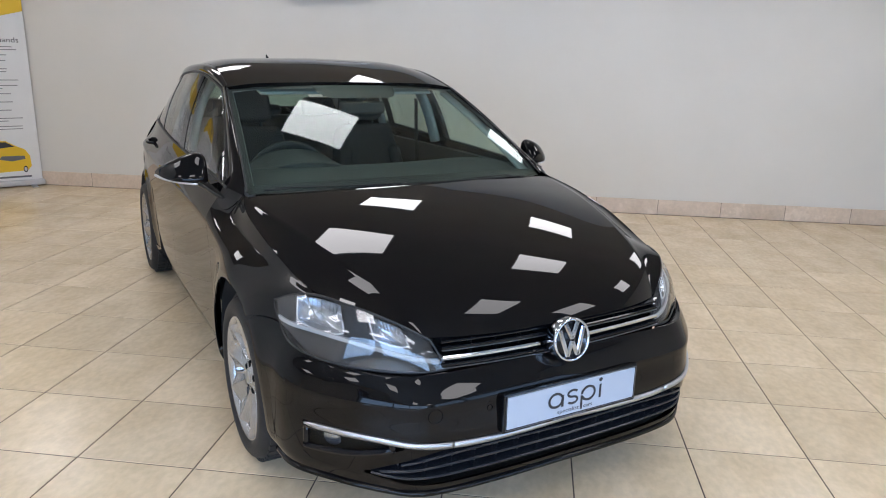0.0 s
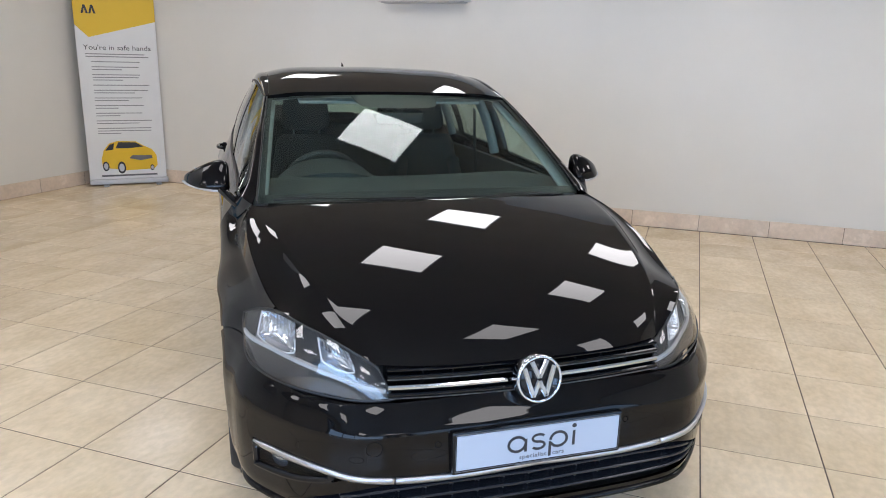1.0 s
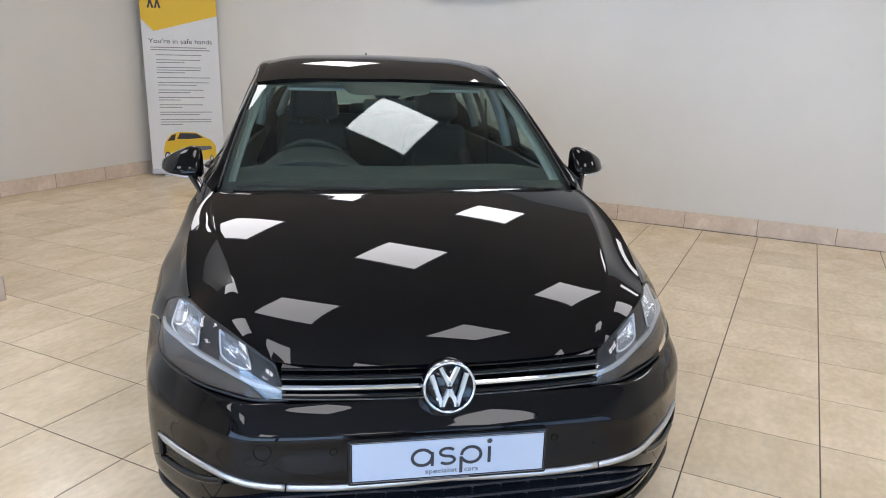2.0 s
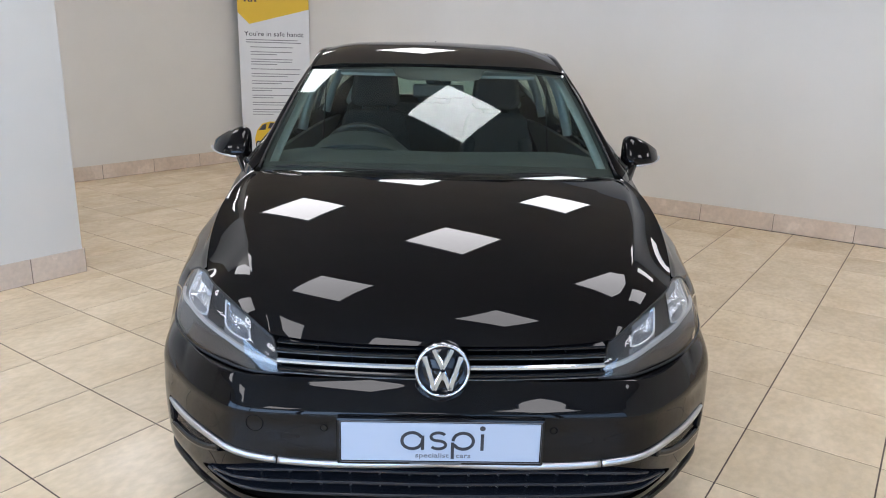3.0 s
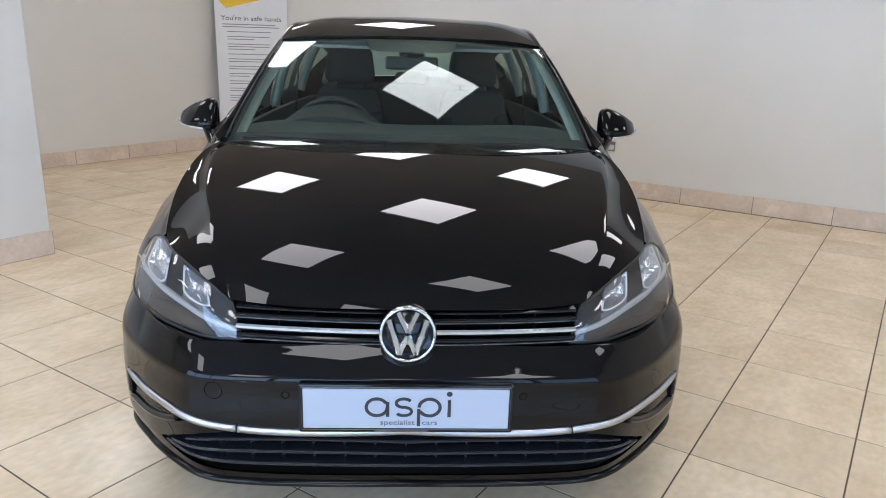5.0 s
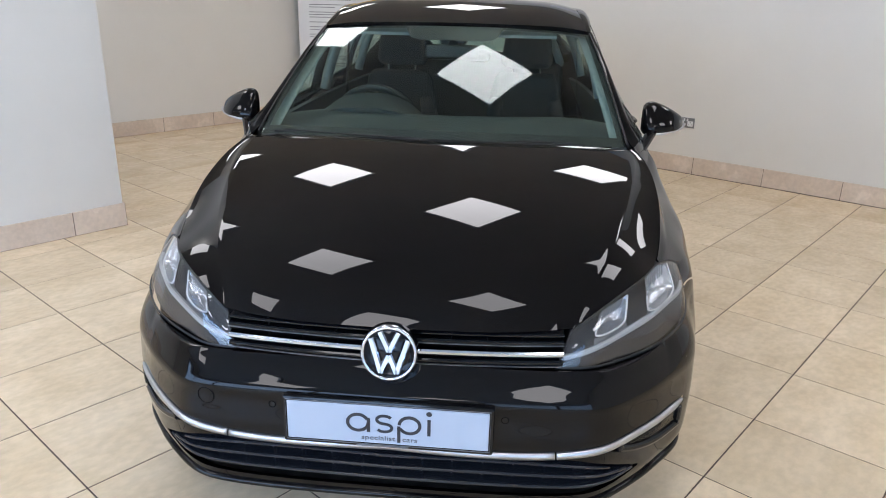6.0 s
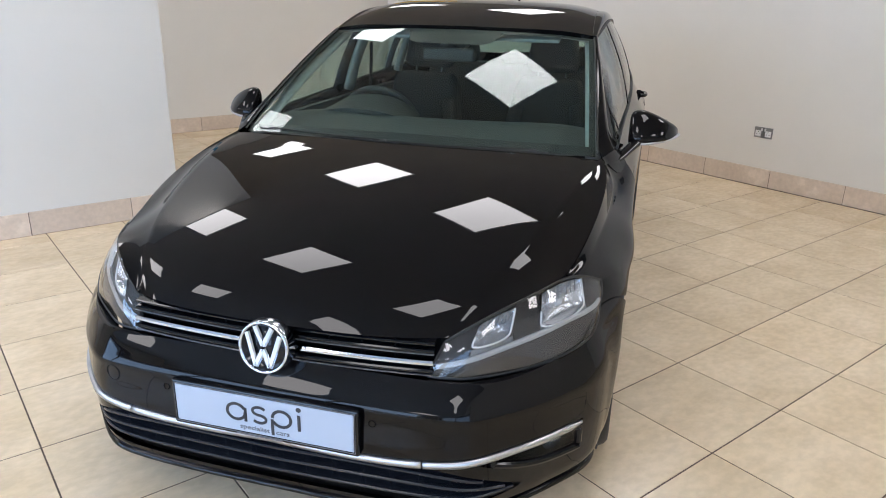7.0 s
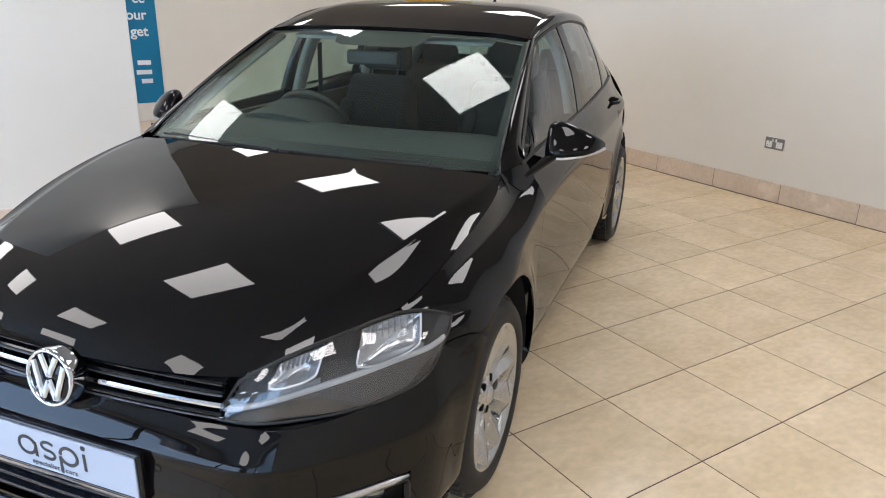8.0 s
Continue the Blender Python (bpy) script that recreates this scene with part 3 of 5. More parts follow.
def handle(parent, y, z, s):
    """A pull handle: a bowed bar on two feet over a shallow cup."""
    x = float(side_x(y, z))
    pts = [(s * (x + 0.004), y - 0.085, z), (s * (x + 0.030), y - 0.055, z + 0.001), (s * (x + 0.036), y, z + 0.002), (s * (x + 0.030), y + 0.055, z + 0.003), (s * (x + 0.004), y + 0.085, z + 0.003)]
    part("door_handle", bar_bm(along(pts, 14), round_section(0.020, 0.026), up=(s, 0, 0)), M_PAINT, parent, "glossy black pull handle", True)
    vs, fs = lathe([(0.0, -0.004), (0.030, -0.004), (0.034, 0.003), (0.03, -0.02)], 20, "x")
    me = mesh_of("handle_cup", [(s * (x + v[0] + 0.004), y + v[1] * 1.5, z + v[2] * 0.8) for v in vs], fs, M_DARK)
    part("handle_cup", me, M_DARK, parent)


ys = np.linspace(DOOR_F, DOOR_M, 26)
gd = side_sheet(ys, 0.275, key(Z_BELT, ys), 44)
yr = np.linspace(DOOR_M, DOOR_R, 34)
low = np.maximum(np.where(np.abs(yr - AX_R) < ARCH_R + 0.02, HUB_Z + np.sqrt(np.maximum((ARCH_R + 0.02) ** 2 - (yr - AX_R) ** 2, 0)), 0.275), 0.275)
gr = side_sheet(yr, low, key(Z_BELT, yr), 44)
for s in (1, -1):
    d = sheet("front_door", inset(gd if s > 0 else flip(gd), 0.0007), M_PAINT, car, "glossy black front door", turn_edge=0.03)
    handle(d, 2.12, 0.885, s)
    d = sheet("rear_door", inset(gr if s > 0 else flip(gr), 0.0007), M_PAINT, car, "glossy black rear door", turn_edge=0.03)
    handle(d, 3.10, 0.925, s)
yq = np.sort(np.r_[DOOR_R, AX_R + ARCH_R * np.cos(np.linspace(1.88, 0, 26)), AX_R + ARCH_R + 0.001, np.linspace(3.90, 4.20, 10)])
gq = side_sheet(yq, np.where(yq > AX_R + ARCH_R, 0.24, np.maximum(arch_z(yq, AX_R, 0.24), 0.24)), key(Z_BELT, yq), 40)
for g in (gq, flip(gq)):
    sheet("quarter_panel", inset(g, 0.002), M_PAINT, car, turn_edge=0.03)
ysl = np.linspace(AX_F + ARCH_R + 0.01, AX_R - ARCH_R - 0.01, 20)
gs = side_sheet(ysl, 0.165, 0.271, 8)
for g in (gs, flip(gs)):
    sheet("sill", g, M_PAINT, car, turn_edge=0.05)

# --- greenhouse ---
A_OUT = [(0.764, 1.340, 0.956), (0.712, 1.582, 1.070), (0.659, 1.815, 1.198), (0.616, 2.020, 1.290)]
CANT = [(0.616, 2.02, 1.290), (0.640, 2.30, 1.350), (0.640, 2.75, 1.356), (0.622, 3.15, 1.318), (0.580, 3.50, 1.240), (0.530, 3.76, 1.150)]
RAIL = [(0.612, 1.950, 1.306), (0.590, 2.30, 1.386), (0.578, 2.75, 1.400), (0.555, 3.20, 1.374), (0.510, 3.60, 1.326), (0.450, 3.98, 1.270)]

SCREEN_POWERS = [(i, j) for i in (0, 1, 2) for j in range(4) if i + j <= 4]
SCREEN_Z = [1.15313, 0.20086, -0.02106, -0.00122, -0.04005, -0.00041, -0.01254, 0.00737, -0.00946, -0.00305, 0.00613]


def screen_half(nu=36, nv=31):
    """Half the windscreen: its foot bows forward, its sides lean in."""
    t, f = np.linspace(0, 1, nu)[:, None], np.linspace(0, 1, nv)[None]
    x = (0.716 - 0.100 * t) * f
    y = 1.113 + 0.762 * t + 0.188 * x ** 2
    a, b = (x / 0.6) ** 2, (y - 1.5) / 0.4
    return np.stack([x, y, sum(k * a ** i * b ** j for k, (i, j) in zip(SCREEN_Z, SCREEN_POWERS))], 2)


wsf = mirrored(screen_half())
hw = wsf[:, wsf.shape[1] // 2:]
sheet("windscreen", wsf, M_WSCREEN, car, "green-tinted windscreen")


def band(g, k0, k1, name, material, lift=0.003, label=""):
    """A strip of a sheet's rows k0 to k1, laid close against it."""
    q = g[k0:k1].copy()
    q[..., 2] += lift
    q[..., 1] -= lift * 0.6
    return sheet(name, q, material, car, label)


band(wsf, 0, 3, "screen_border", M_BLACK, -0.0025, "black printed border at the screen's foot")
band(wsf, 34, 36, "screen_border", M_BLACK, -0.0025)
_c = wsf.shape[1] // 2
_sh = np.stack([wsf[r, [_c + round((w - 0.5) * 2 * h) for w in np.linspace(0, 1, 9)]] for r, h in ((29, 7), (30, 9), (32, 10), (35, 11))])
_sh[..., 2] -= 0.004
sheet("screen_shade", _sh, M_BLACK, car, "black shaded patch behind the mirror", smooth=False)
for sgn in (1, -1):
    e = hw[:, -2:].copy()
    e[..., 2] -= 0.0025
    e[..., 1] += 0.0015
    sheet("screen_border", e if sgn > 0 else flip(e), M_BLACK, car)

RO = []
for (x, y, z), zc, yc in zip(RAIL, (1.334, 1.424, 1.443, 1.428, 1.392, 1.340), (1.880, 2.28, 2.75, 3.20, 3.62, 4.02)):
    RO.append([(0, yc, zc), (x * 0.50, yc + (y - yc) * 0.25, zc - (zc - z) * 0.14), (x * 0.85, yc + (y - yc) * 0.72, zc - (zc - z) * 0.50), (x, y, z)])
roof_g = whole(RO, 56, 30)
hr = roof_g[:, roof_g.shape[1] // 2:]
sheet("roof", inset(roof_g, 0.002), M_PAINT, car, "glossy black roof", turn_edge=0.02)

ain, aout = along(screen_half(7, 5)[:, -1] + np.array([0.003, 0.002, 0.001]), 24), along(A_OUT, 24)
ap = np.stack([ain, ain * 0.70 + aout * 0.30 + np.array([0.010, -0.014, 0.012]), ain * 0.3 + aout * 0.7 + np.array([0.012, -0.008, 0.008]), aout], 1)
# the pillar's skin runs down to the wing's upper edge; its foot is the wing's rear corner
ap = np.concatenate([SHOULDER[[0, 4, 8, 11]][None], ap[3:]])
gp_ = surf(ap.tolist(), 48, 14)
_k = int(np.argmin(np.abs(gp_[:, 0, 2] - 0.962)))
for g in (gp_, flip(gp_)):
    sheet("wing_corner", inset(g[:_k + 1], 0.0007), M_PAINT, car, turn_edge=0.006)
    sheet("front_pillar", inset(g[_k:], 0.0007), M_PAINT, car, turn_edge=0.02)
# a seal along each screen edge
for s in (1, -1):
    pts = (ain * 0.93 + aout * 0.07 + np.array([0, -0.010, 0.006])) * np.array([s, 1, 1])
    part("screen_seal", bar_bm(pts, round_section(0.008, 0.006, 6)), M_BLACK, car)
rl, ct = along(RAIL, 40), along(CANT, 40)
rp = np.stack([rl, rl * 0.66 + ct * 0.34 + np.array([0.014, 0, 0.010]), rl * 0.3 + ct * 0.7 + np.array([0.012, 0, 0.008]), ct], 1)
gp_ = surf(rp.tolist(), 50, 12)
for g in (gp_, flip(gp_)):
    sheet("roof_rail", g, M_PAINT, car, turn_edge=0.02)

up_line = np.concatenate([aout, ct[1:]])


def top_at(y):
    return np.stack([np.interp(y, up_line[:, 1], up_line[:, k]) for k in range(3)], -1)


def belt_at(y):
    y = np.asarray(y, float)
    z = key(Z_BELT, y)
    return np.stack([side_x(y, z) - 0.006, y, z], -1)


def pane_sheet(b0, b1, t0, t1, n=20, m=12, out=0.0):
    """A pane between the belt (b0 to b1) and the roof edge (t0 to t1)."""
    a, b = belt_at(np.linspace(b0, b1, n)), top_at(np.linspace(t0, t1, n))
    t = np.linspace(0, 1, m)[:, None, None]
    g = a[None] * (1 - t) + b[None] * t
    g[..., 0] += (0.018 * np.sin(np.pi * t[..., 0])) + out
    return g


SIDE = (("quarter_light", 1.300, 1.425, 1.345, 1.545, M_SIDEGLASS), ("front_door_glass", 1.445, 2.245, 1.565, 2.315, M_SIDEGLASS),
        ("rear_door_glass", 2.355, 3.02, 2.395, 3.02, M_DARKGLASS), ("rear_quarter_glass", 3.06, 3.42, 3.06, 3.56, M_DARKGLASS))
for nm, b0, b1, t0, t1, mt in SIDE:
    g = pane_sheet(b0, b1, t0, t1)
    for q in (g, flip(g)):
        sheet(nm, q, mt, car)
for nm, b0, b1, t0, t1 in (("centre_pillar", 2.24, 2.36, 2.31, 2.40), ("window_divider", 1.422, 1.450, 1.542, 1.570), ("window_divider", 3.015, 3.065, 3.015, 3.065), ("window_end", 3.415, 3.45, 3.555, 3.60)):
    g = pane_sheet(b0, b1, t0, t1, 6, 12, 0.003)
    for q in (g, flip(g)):
        sheet(nm, q, M_GLOSS, car, turn_edge=0.02)
g = pane_sheet(3.44, 3.92, 3.59, 3.76, 10, 12, 0.002)
for q in (g, flip(g)):
    sheet("rear_pillar", q, M_PAINT, car, turn_edge=0.02)
for s in (1, -1):
    k = np.array([s, 1, 1])
    part("window_seal", bar_bm((belt_at(np.linspace(1.29, 3.45, 40)) + np.array([0.004, 0, 0.002])) * k, round_section(0.010, 0.012, 6)), M_BLACK, car)
    part("window_seal", bar_bm((top_at(np.linspace(1.30, 3.60, 60)) + np.array([0.004, 0, -0.002])) * k, round_section(0.010, 0.012, 6)), M_BLACK, car)

rw = surf([[(0, 4.03, 1.335), (0.26, 4.02, 1.325), (0.45, 3.98, 1.27)], [(0, 4.13, 1.20), (0.28, 4.11, 1.19), (0.48, 4.00, 1.13)], [(0, 4.19, 1.06), (0.32, 4.17, 1.055), (0.56, 4.03, 1.03)]], 12, 14)
sheet("rear_window", mirrored(rw), M_REARGLASS, car)
ht = surf([[(0, 4.19, 1.06), (0.40, 4.17, 1.055), (0.56, 4.09, 1.05), (0.64, 3.98, 1.04)], [(0, 4.25, 0.80), (0.44, 4.23, 0.80), (0.70, 4.15, 0.80), (0.765, 4.10, 0.80)],
           [(0, 4.27, 0.50), (0.5, 4.26, 0.50), (0.72, 4.19, 0.50), (0.765, 4.15, 0.50)], [(0, 4.23, 0.24), (0.5, 4.22, 0.24), (0.70, 4.15, 0.24), (0.74, 4.15, 0.24)]], 20, 20)
sheet("tailgate", mirrored(ht), M_PAINT, car)

# --- nose: plan curve and height ---
PLAN = [(0.0, 0.0), (0.20, 0.002), (0.36, 0.006), (0.46, 0.012), (0.54, 0.028), (0.627, 0.088), (0.716, 0.178), (0.792, 0.284), (0.842, 0.380), (0.864, 0.46), (0.872, 0.52)]
NOSE_Y = ((0.15, 0.042), (0.19, 0.030), (0.23, 0.024), (0.30, 0.016), (0.38, 0.011), (0.46, 0.0160), (0.484, 0.0180), (0.4885, 0.0204), (0.50, 0.0280), (0.52, 0.0416), (0.54, 0.0564), (0.556, 0.0688), (0.60, 0.083), (0.66, 0.085))
_pp = np.array(PLAN)
_pt = np.r_[0, np.cumsum(np.linalg.norm(np.diff(_pp, axis=0), axis=1))]
_pt = _pt / _pt[-1]


def s_of(x):
    """How far along the plan curve half width x lies."""
    q = cubic(_pt, _pp, np.linspace(0, 1, 400))
    return np.interp(x, q[:, 0], np.linspace(0, 1, 400))


def nose(s, z, deep=0.0):
    """A point of the nose: s runs from the middle (0) to the wheel arch (1)."""
    s, z = np.broadcast_arrays(np.asarray(s, float), np.asarray(z, float))
    a = np.abs(s)
    q = cubic(_pt, _pp, a.ravel()).reshape(*s.shape, 2)
    d = key(NOSE_Y, z.ravel()).reshape(z.shape)
    fade = np.clip((1 - a) / 0.30, 0, 1)
    x, y = q[..., 0], q[..., 1] + d * fade
    # the tail of the curve swings into the wheel arch
    e = np.clip((a - 0.72) / 0.28, 0, 1) ** 2
    ya = AX_F - np.sqrt(np.maximum(ARCH_R ** 2 - (z - HUB_Z) ** 2, 0.0))
    y = y + (ya - 0.52) * e
    xa = np.where(z > 0.5, wing_x(np.maximum(y, 0.45), z), side_x(np.maximum(y, 0.45), z) + flare_of(y, z))
    x = x * (1 - e) + np.where(a > 0.72, xa, 0) * e
    # under the lamp the corner tucks in
    up = np.clip((z - 0.48) / 0.24, 0, 1)
    x = x * (1 - (1 - e) * np.clip((y - 0.18) / 0.22, 0, 1) * key(NOSE_IN, y.ravel()).reshape(y.shape) * up * up * (3 - 2 * up))
    x = x - np.clip(0.24 - z, 0, 0.1) * 0.25 * np.clip(a * 2, 0, 1)
    return np.stack([x * np.where(s < 0, -1, 1), y + deep, z], -1)


def at_s(v, s):
    return v(np.abs(s)) if callable(v) else np.full(np.shape(s), float(v))


def nose_sheet(s0, s1, zlo, zhi, n=40, m=14, deep=0.0):
    s = np.asarray(s0) if s1 is None else np.linspace(s0, s1, n)
    n = len(s)
    t = np.linspace(0, 1, m)[:, None]
    return nose(np.broadcast_to(s[None], (m, n)), at_s(zlo, s)[None] * (1 - t) + at_s(zhi, s)[None] * t, deep)


S_TIP, S_JOINT, S_GR, S_FOG0, S_FOG1 = s_of(0.425), s_of(0.43), s_of(0.665), s_of(0.575), s_of(0.800)


def bumper_top(s):
    return key(((0.0, 0.556), (S_TIP, 0.556), (s_of(0.52), 0.555), (s_of(0.62), 0.555), (s_of(0.72), 0.567), (s_of(0.80), 0.592), (s_of(0.845), 0.633), (0.95, 0.631), (1.0, 0.601)), s)


def strip_z(s):
    return key(((0.0, 0.347), (S_JOINT, 0.347), (s_of(0.50), 0.355), (s_of(0.60), 0.368), (s_of(0.70), 0.374), (s_of(0.80), 0.374), (1.0, 0.372)), s)


def grille_top(s):
    return key(((0.0, 0.335), (s_of(0.43), 0.336), (s_of(0.51), 0.326), (s_of(0.60), 0.292), (S_GR, 0.256), (1.0, 0.256)), s)


def grille_bottom(s):
    return key(((0.0, 0.205), (s_of(0.40), 0.208), (s_of(0.56), 0.222), (S_GR, 0.250), (1.0, 0.250)), s)


def fog_bottom(s):
    return key(((S_FOG0, 0.346), (s_of(0.62), 0.324), (s_of(0.68), 0.303), (S_FOG1, 0.288), (1.0, 0.288)), s)


def lip_low(s):
    return key(((0.0, 0.172), (s_of(0.45), 0.174), (s_of(0.62), 0.184), (s_of(0.75), 0.192), (1.0, 0.192)), s)


def skin_low(s):
    return strip_z(s) + 0.010


front = sheet("front_bumper", nose_sheet(-S_FOG1, S_FOG1, skin_low, bumper_top, 150, 48), M_PAINT, car, "glossy black front bumper")
sheet("bumper_lip", nose_sheet(-1, 1, lip_low, grille_bottom, 150, 8), M_PAINT, front)
for s in (1, -1):
    for a, b, lo, hi in ((s_of(0.40), S_FOG0, grille_top, lambda s: strip_z(s) - 0.010), (S_FOG0, S_GR, grille_top, fog_bottom), (S_GR, S_FOG1, grille_bottom, fog_bottom)):
        g = nose_sheet(a, b, lo, hi, 24, 10)
        sheet("bumper_corner", g if s > 0 else flip(g), M_PAINT, front)
    g = nose_sheet(S_FOG1, 1, grille_bottom, bumper_top, 26, 40)
    sheet("bumper_side", g if s > 0 else flip(g), M_PAINT, front)
    # fog lamp recess
    g = nose_sheet(S_FOG0, S_FOG1, lambda s: fog_bottom(s) - 0.012, lambda s: strip_z(s) + 0.012, 20, 8, 0.045)
    sheet("fog_recess", g if s > 0 else flip(g), M_DARK, front)
    g = nose_sheet(s_of(0.600), s_of(0.792), lambda s: fog_bottom(s) + 0.006, lambda s: strip_z(s) - 0.006, 20, 6, 0.008)
    sheet("fog_glass", g if s > 0 else flip(g), M_FOGGLASS, front, "dark clear fog lamp cover")
    ring = np.concatenate([g[0], g[1:, -1], g[-1, ::-1][1:], g[::-1, 0][1:-1]]) * np.array([s, 1, 1])
    part("fog_surround", bar_bm(ring, round_section(0.021, 0.022, 10), True), M_GLOSS, front)
    c = nose(np.array([s_of(0.725)]), np.array([0.338]), 0.045)[0]
    nrm = Vector((0.62, -0.78, 0.0))
    fog = part("fog_lamp", mesh_of("fog_lamp", *lathe([(0.0, -0.006), (0.030, -0.004), (0.034, 0.002), (0.037, 0.010), (0.037, 0.028), (0.02, 0.03)], 28, "z"), M_FOG), M_FOG, front, "round fog lamp")
    fog.matrix_local = Matrix.Translation((s * c[0], c[1], c[2])) @ Vector((s * nrm.x, nrm.y, 0)).to_track_quat("-Z", "Y").to_matrix().to_4x4()
# lip spoiler along the lower edge
q = np.linspace(-0.97, 0.97, 120)
part("lip_spoiler", bar_bm(nose(q, lip_low(np.abs(q)) + 0.010), [(-0.030, -0.014), (0.004, -0.013), (0.009, -0.008), (0.008, 0.000), (0.002, 0.005), (-0.030, 0.006)]), M_PAINT, front, "glossy black lip spoiler", True)
# unseen tray under the nose, added to keep floor light out of the grille
q = np.linspace(-0.97, 0.97, 60)
tray = np.stack([nose(q, lip_low(np.abs(q)) + 0.004, dd) for dd in (0.004, 0.10, 0.30)])
sheet("nose_light_block", tray, M_LINER, front, thick=0.004)
# satin strip: a middle piece and two curved ends
sec = [(-0.004, -0.0095), (0.007, -0.0085), (0.009, 0.0), (0.007, 0.0085), (-0.004, 0.0095)]
sm = np.linspace(-S_JOINT + 0.002, S_JOINT - 0.002, 40)
part("chrome_strip", bar_bm(nose(sm, strip_z(np.abs(sm))), sec), M_SATIN, front, "satin chrome strip", True)
for s in (1, -1):
    q = np.linspace(S_JOINT + 0.002, s_of(0.797), 40)
    pts = nose(q, strip_z(q)) * np.array([s, 1, 1])
    part("chrome_strip", bar_bm(pts if s > 0 else pts[::-1], sec, scale=np.interp(np.linspace(0, 1, 40), [0, 0.9, 1], [1, 0.95, 0.5]) if s > 0 else np.interp(np.linspace(0, 1, 40), [0, 0.1, 1], [0.5, 0.95, 1])), M_SATIN, front, "satin chrome strip", True)
# lower grille
low_gr = sheet("lower_grille", nose_sheet(-s_of(0.74), s_of(0.74), lambda s: grille_bottom(s) - 0.018, lambda s: grille_top(s) + 0.040, 60, 6, 0.070), M_DARK, front, "black slatted lower grille")
bar = [(-0.030, -0.004), (0.004, -0.0045), (0.007, -0.002), (0.007, 0.002), (0.004, 0.0045), (-0.030, 0.007)]
for f, e in ((0.78, 0.575), (0.49, 0.625), (0.20, 0.645)):
    q = np.linspace(-s_of(e), s_of(e), 50)
    zz = grille_bottom(np.abs(q)) * (1 - f) + grille_top(np.abs(q)) * f
    part("slat", bar_bm(nose(q, zz, 0.012), bar), M_SLAT, low_gr)
for x in np.arange(-7, 8) * 0.082 + 0.0:
    if abs(x) < 0.60:
        q = math.copysign(s_of(abs(x)), x) if x else 0.0
        lo_, hi_ = float(grille_bottom(np.array([abs(q)]))[0]), float(grille_top(np.array([abs(q)]))[0])
        p = nose(np.array([q, q]), np.array([lo_, hi_]), 0.050)
        part("rib", bar_bm(p, [(-0.002, -0.012), (0.002, -0.012), (0.002, 0.012), (-0.002, 0.012)], up=(0, 1, 0)), M_BLACK, low_gr)
# tow cap and parking sensors: thin rings on the skin
for x, z, r in ((-0.487, 0.447, 0.0225), (0.297, 0.441, 0.009), (-0.305, 0.441, 0.009)):
    c = nose(np.array([math.copysign(s_of(abs(x)), x)]), np.array([z]))[0]
    n2 = nose(np.array([math.copysign(s_of(abs(x)) + 0.01, x)]), np.array([z]))[0] - c
    tilt = math.degrees(math.atan2(n2[1], n2[0])) if x > 0 else math.degrees(math.atan2(-n2[1], -n2[0]))
    ring = [(r * math.cos(a), r * math.sin(a)) for a in np.linspace(0, 2 * math.pi, 33)[:-1]]
    pts = [(a, -0.0004, b) for a, b in ring]
    ob = part("tow_cap" if r > 0.02 else "parking_sensor", bar_bm(pts, round_section(0.0022, 0.0016, 6), True, up=(0, 1, 0)), M_DARK, front)
    ob.matrix_local = pose(c[0], c[1] - 0.0003, c[2], 0, 0, tilt)

# --- upper grille ---
S_UG = s_of(0.435)
top_gr = sheet("upper_grille", nose_sheet(-S_UG, S_UG, 0.545, 0.664, 50, 8, 0.060), M_DARK, car, "black slatted upper grille with a chrome strip")
sq = np.linspace(-S_UG, S_UG, 50)


def grille_bar(name, z, h, d, material, deep, label="", rise=0.010):
    zz = z + rise * (np.abs(sq) / S_UG) ** 2
    part(name, bar_bm(nose(sq, zz, deep), [(-d, -h / 2), (0.0, -h / 2), (0.003, -h * 0.2), (0.003, h * 0.2), (0.0, h / 2), (-d, h / 2)]), material, top_gr, label, False)


grille_bar("chrome_strip", 0.588, 0.0158, 0.02, M_CHROME, -0.004, "chrome strip")
grille_bar("slat", 0.617, 0.011, 0.03, M_GLOSS, 0.002)
grille_bar("slat_edge", 0.6115, 0.0014, 0.003, M_SATIN, -0.001)
grille_bar("slat", 0.636, 0.009, 0.03, M_GLOSS, 0.006)
grille_bar("slat", 0.566, 0.012, 0.03, M_GLOSS, 0.000)
grille_bar("slat_edge", 0.559, 0.0014, 0.003, M_SATIN, -0.002)
for x in (-0.33, -0.24, -0.15, 0.15, 0.24, 0.33):
    q = math.copysign(s_of(abs(x)), x)
    part("rib", bar_bm(nose(np.array([q, q]), np.array([0.60, 0.65]), 0.02), [(-0.0015, -0.01), (0.0015, -0.01), (0.0015, 0.01), (-0.0015, 0.01)], up=(0, 1, 0)), M_DARK, top_gr)

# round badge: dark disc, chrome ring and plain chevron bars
badge = part("badge", mesh_of("badge", *lathe([(0.0, 0.0), (0.062, 0.002), (0.066, 0.010), (0.066, 0.05)], 48, "y"), M_GLOSS), M_GLOSS, car, "round chrome badge")
badge.matrix_local = pose(0, 0.026, 0.606, -8)
vs, fs = lathe([(0.061, 0.004), (0.0625, -0.004), (0.066, -0.008), (0.070, -0.006), (0.0725, 0.002), (0.0725, 0.03)], 56, "y")
part("ring", mesh_of("ring", vs, fs, M_CHROME), M_CHROME, badge, "chrome ring")


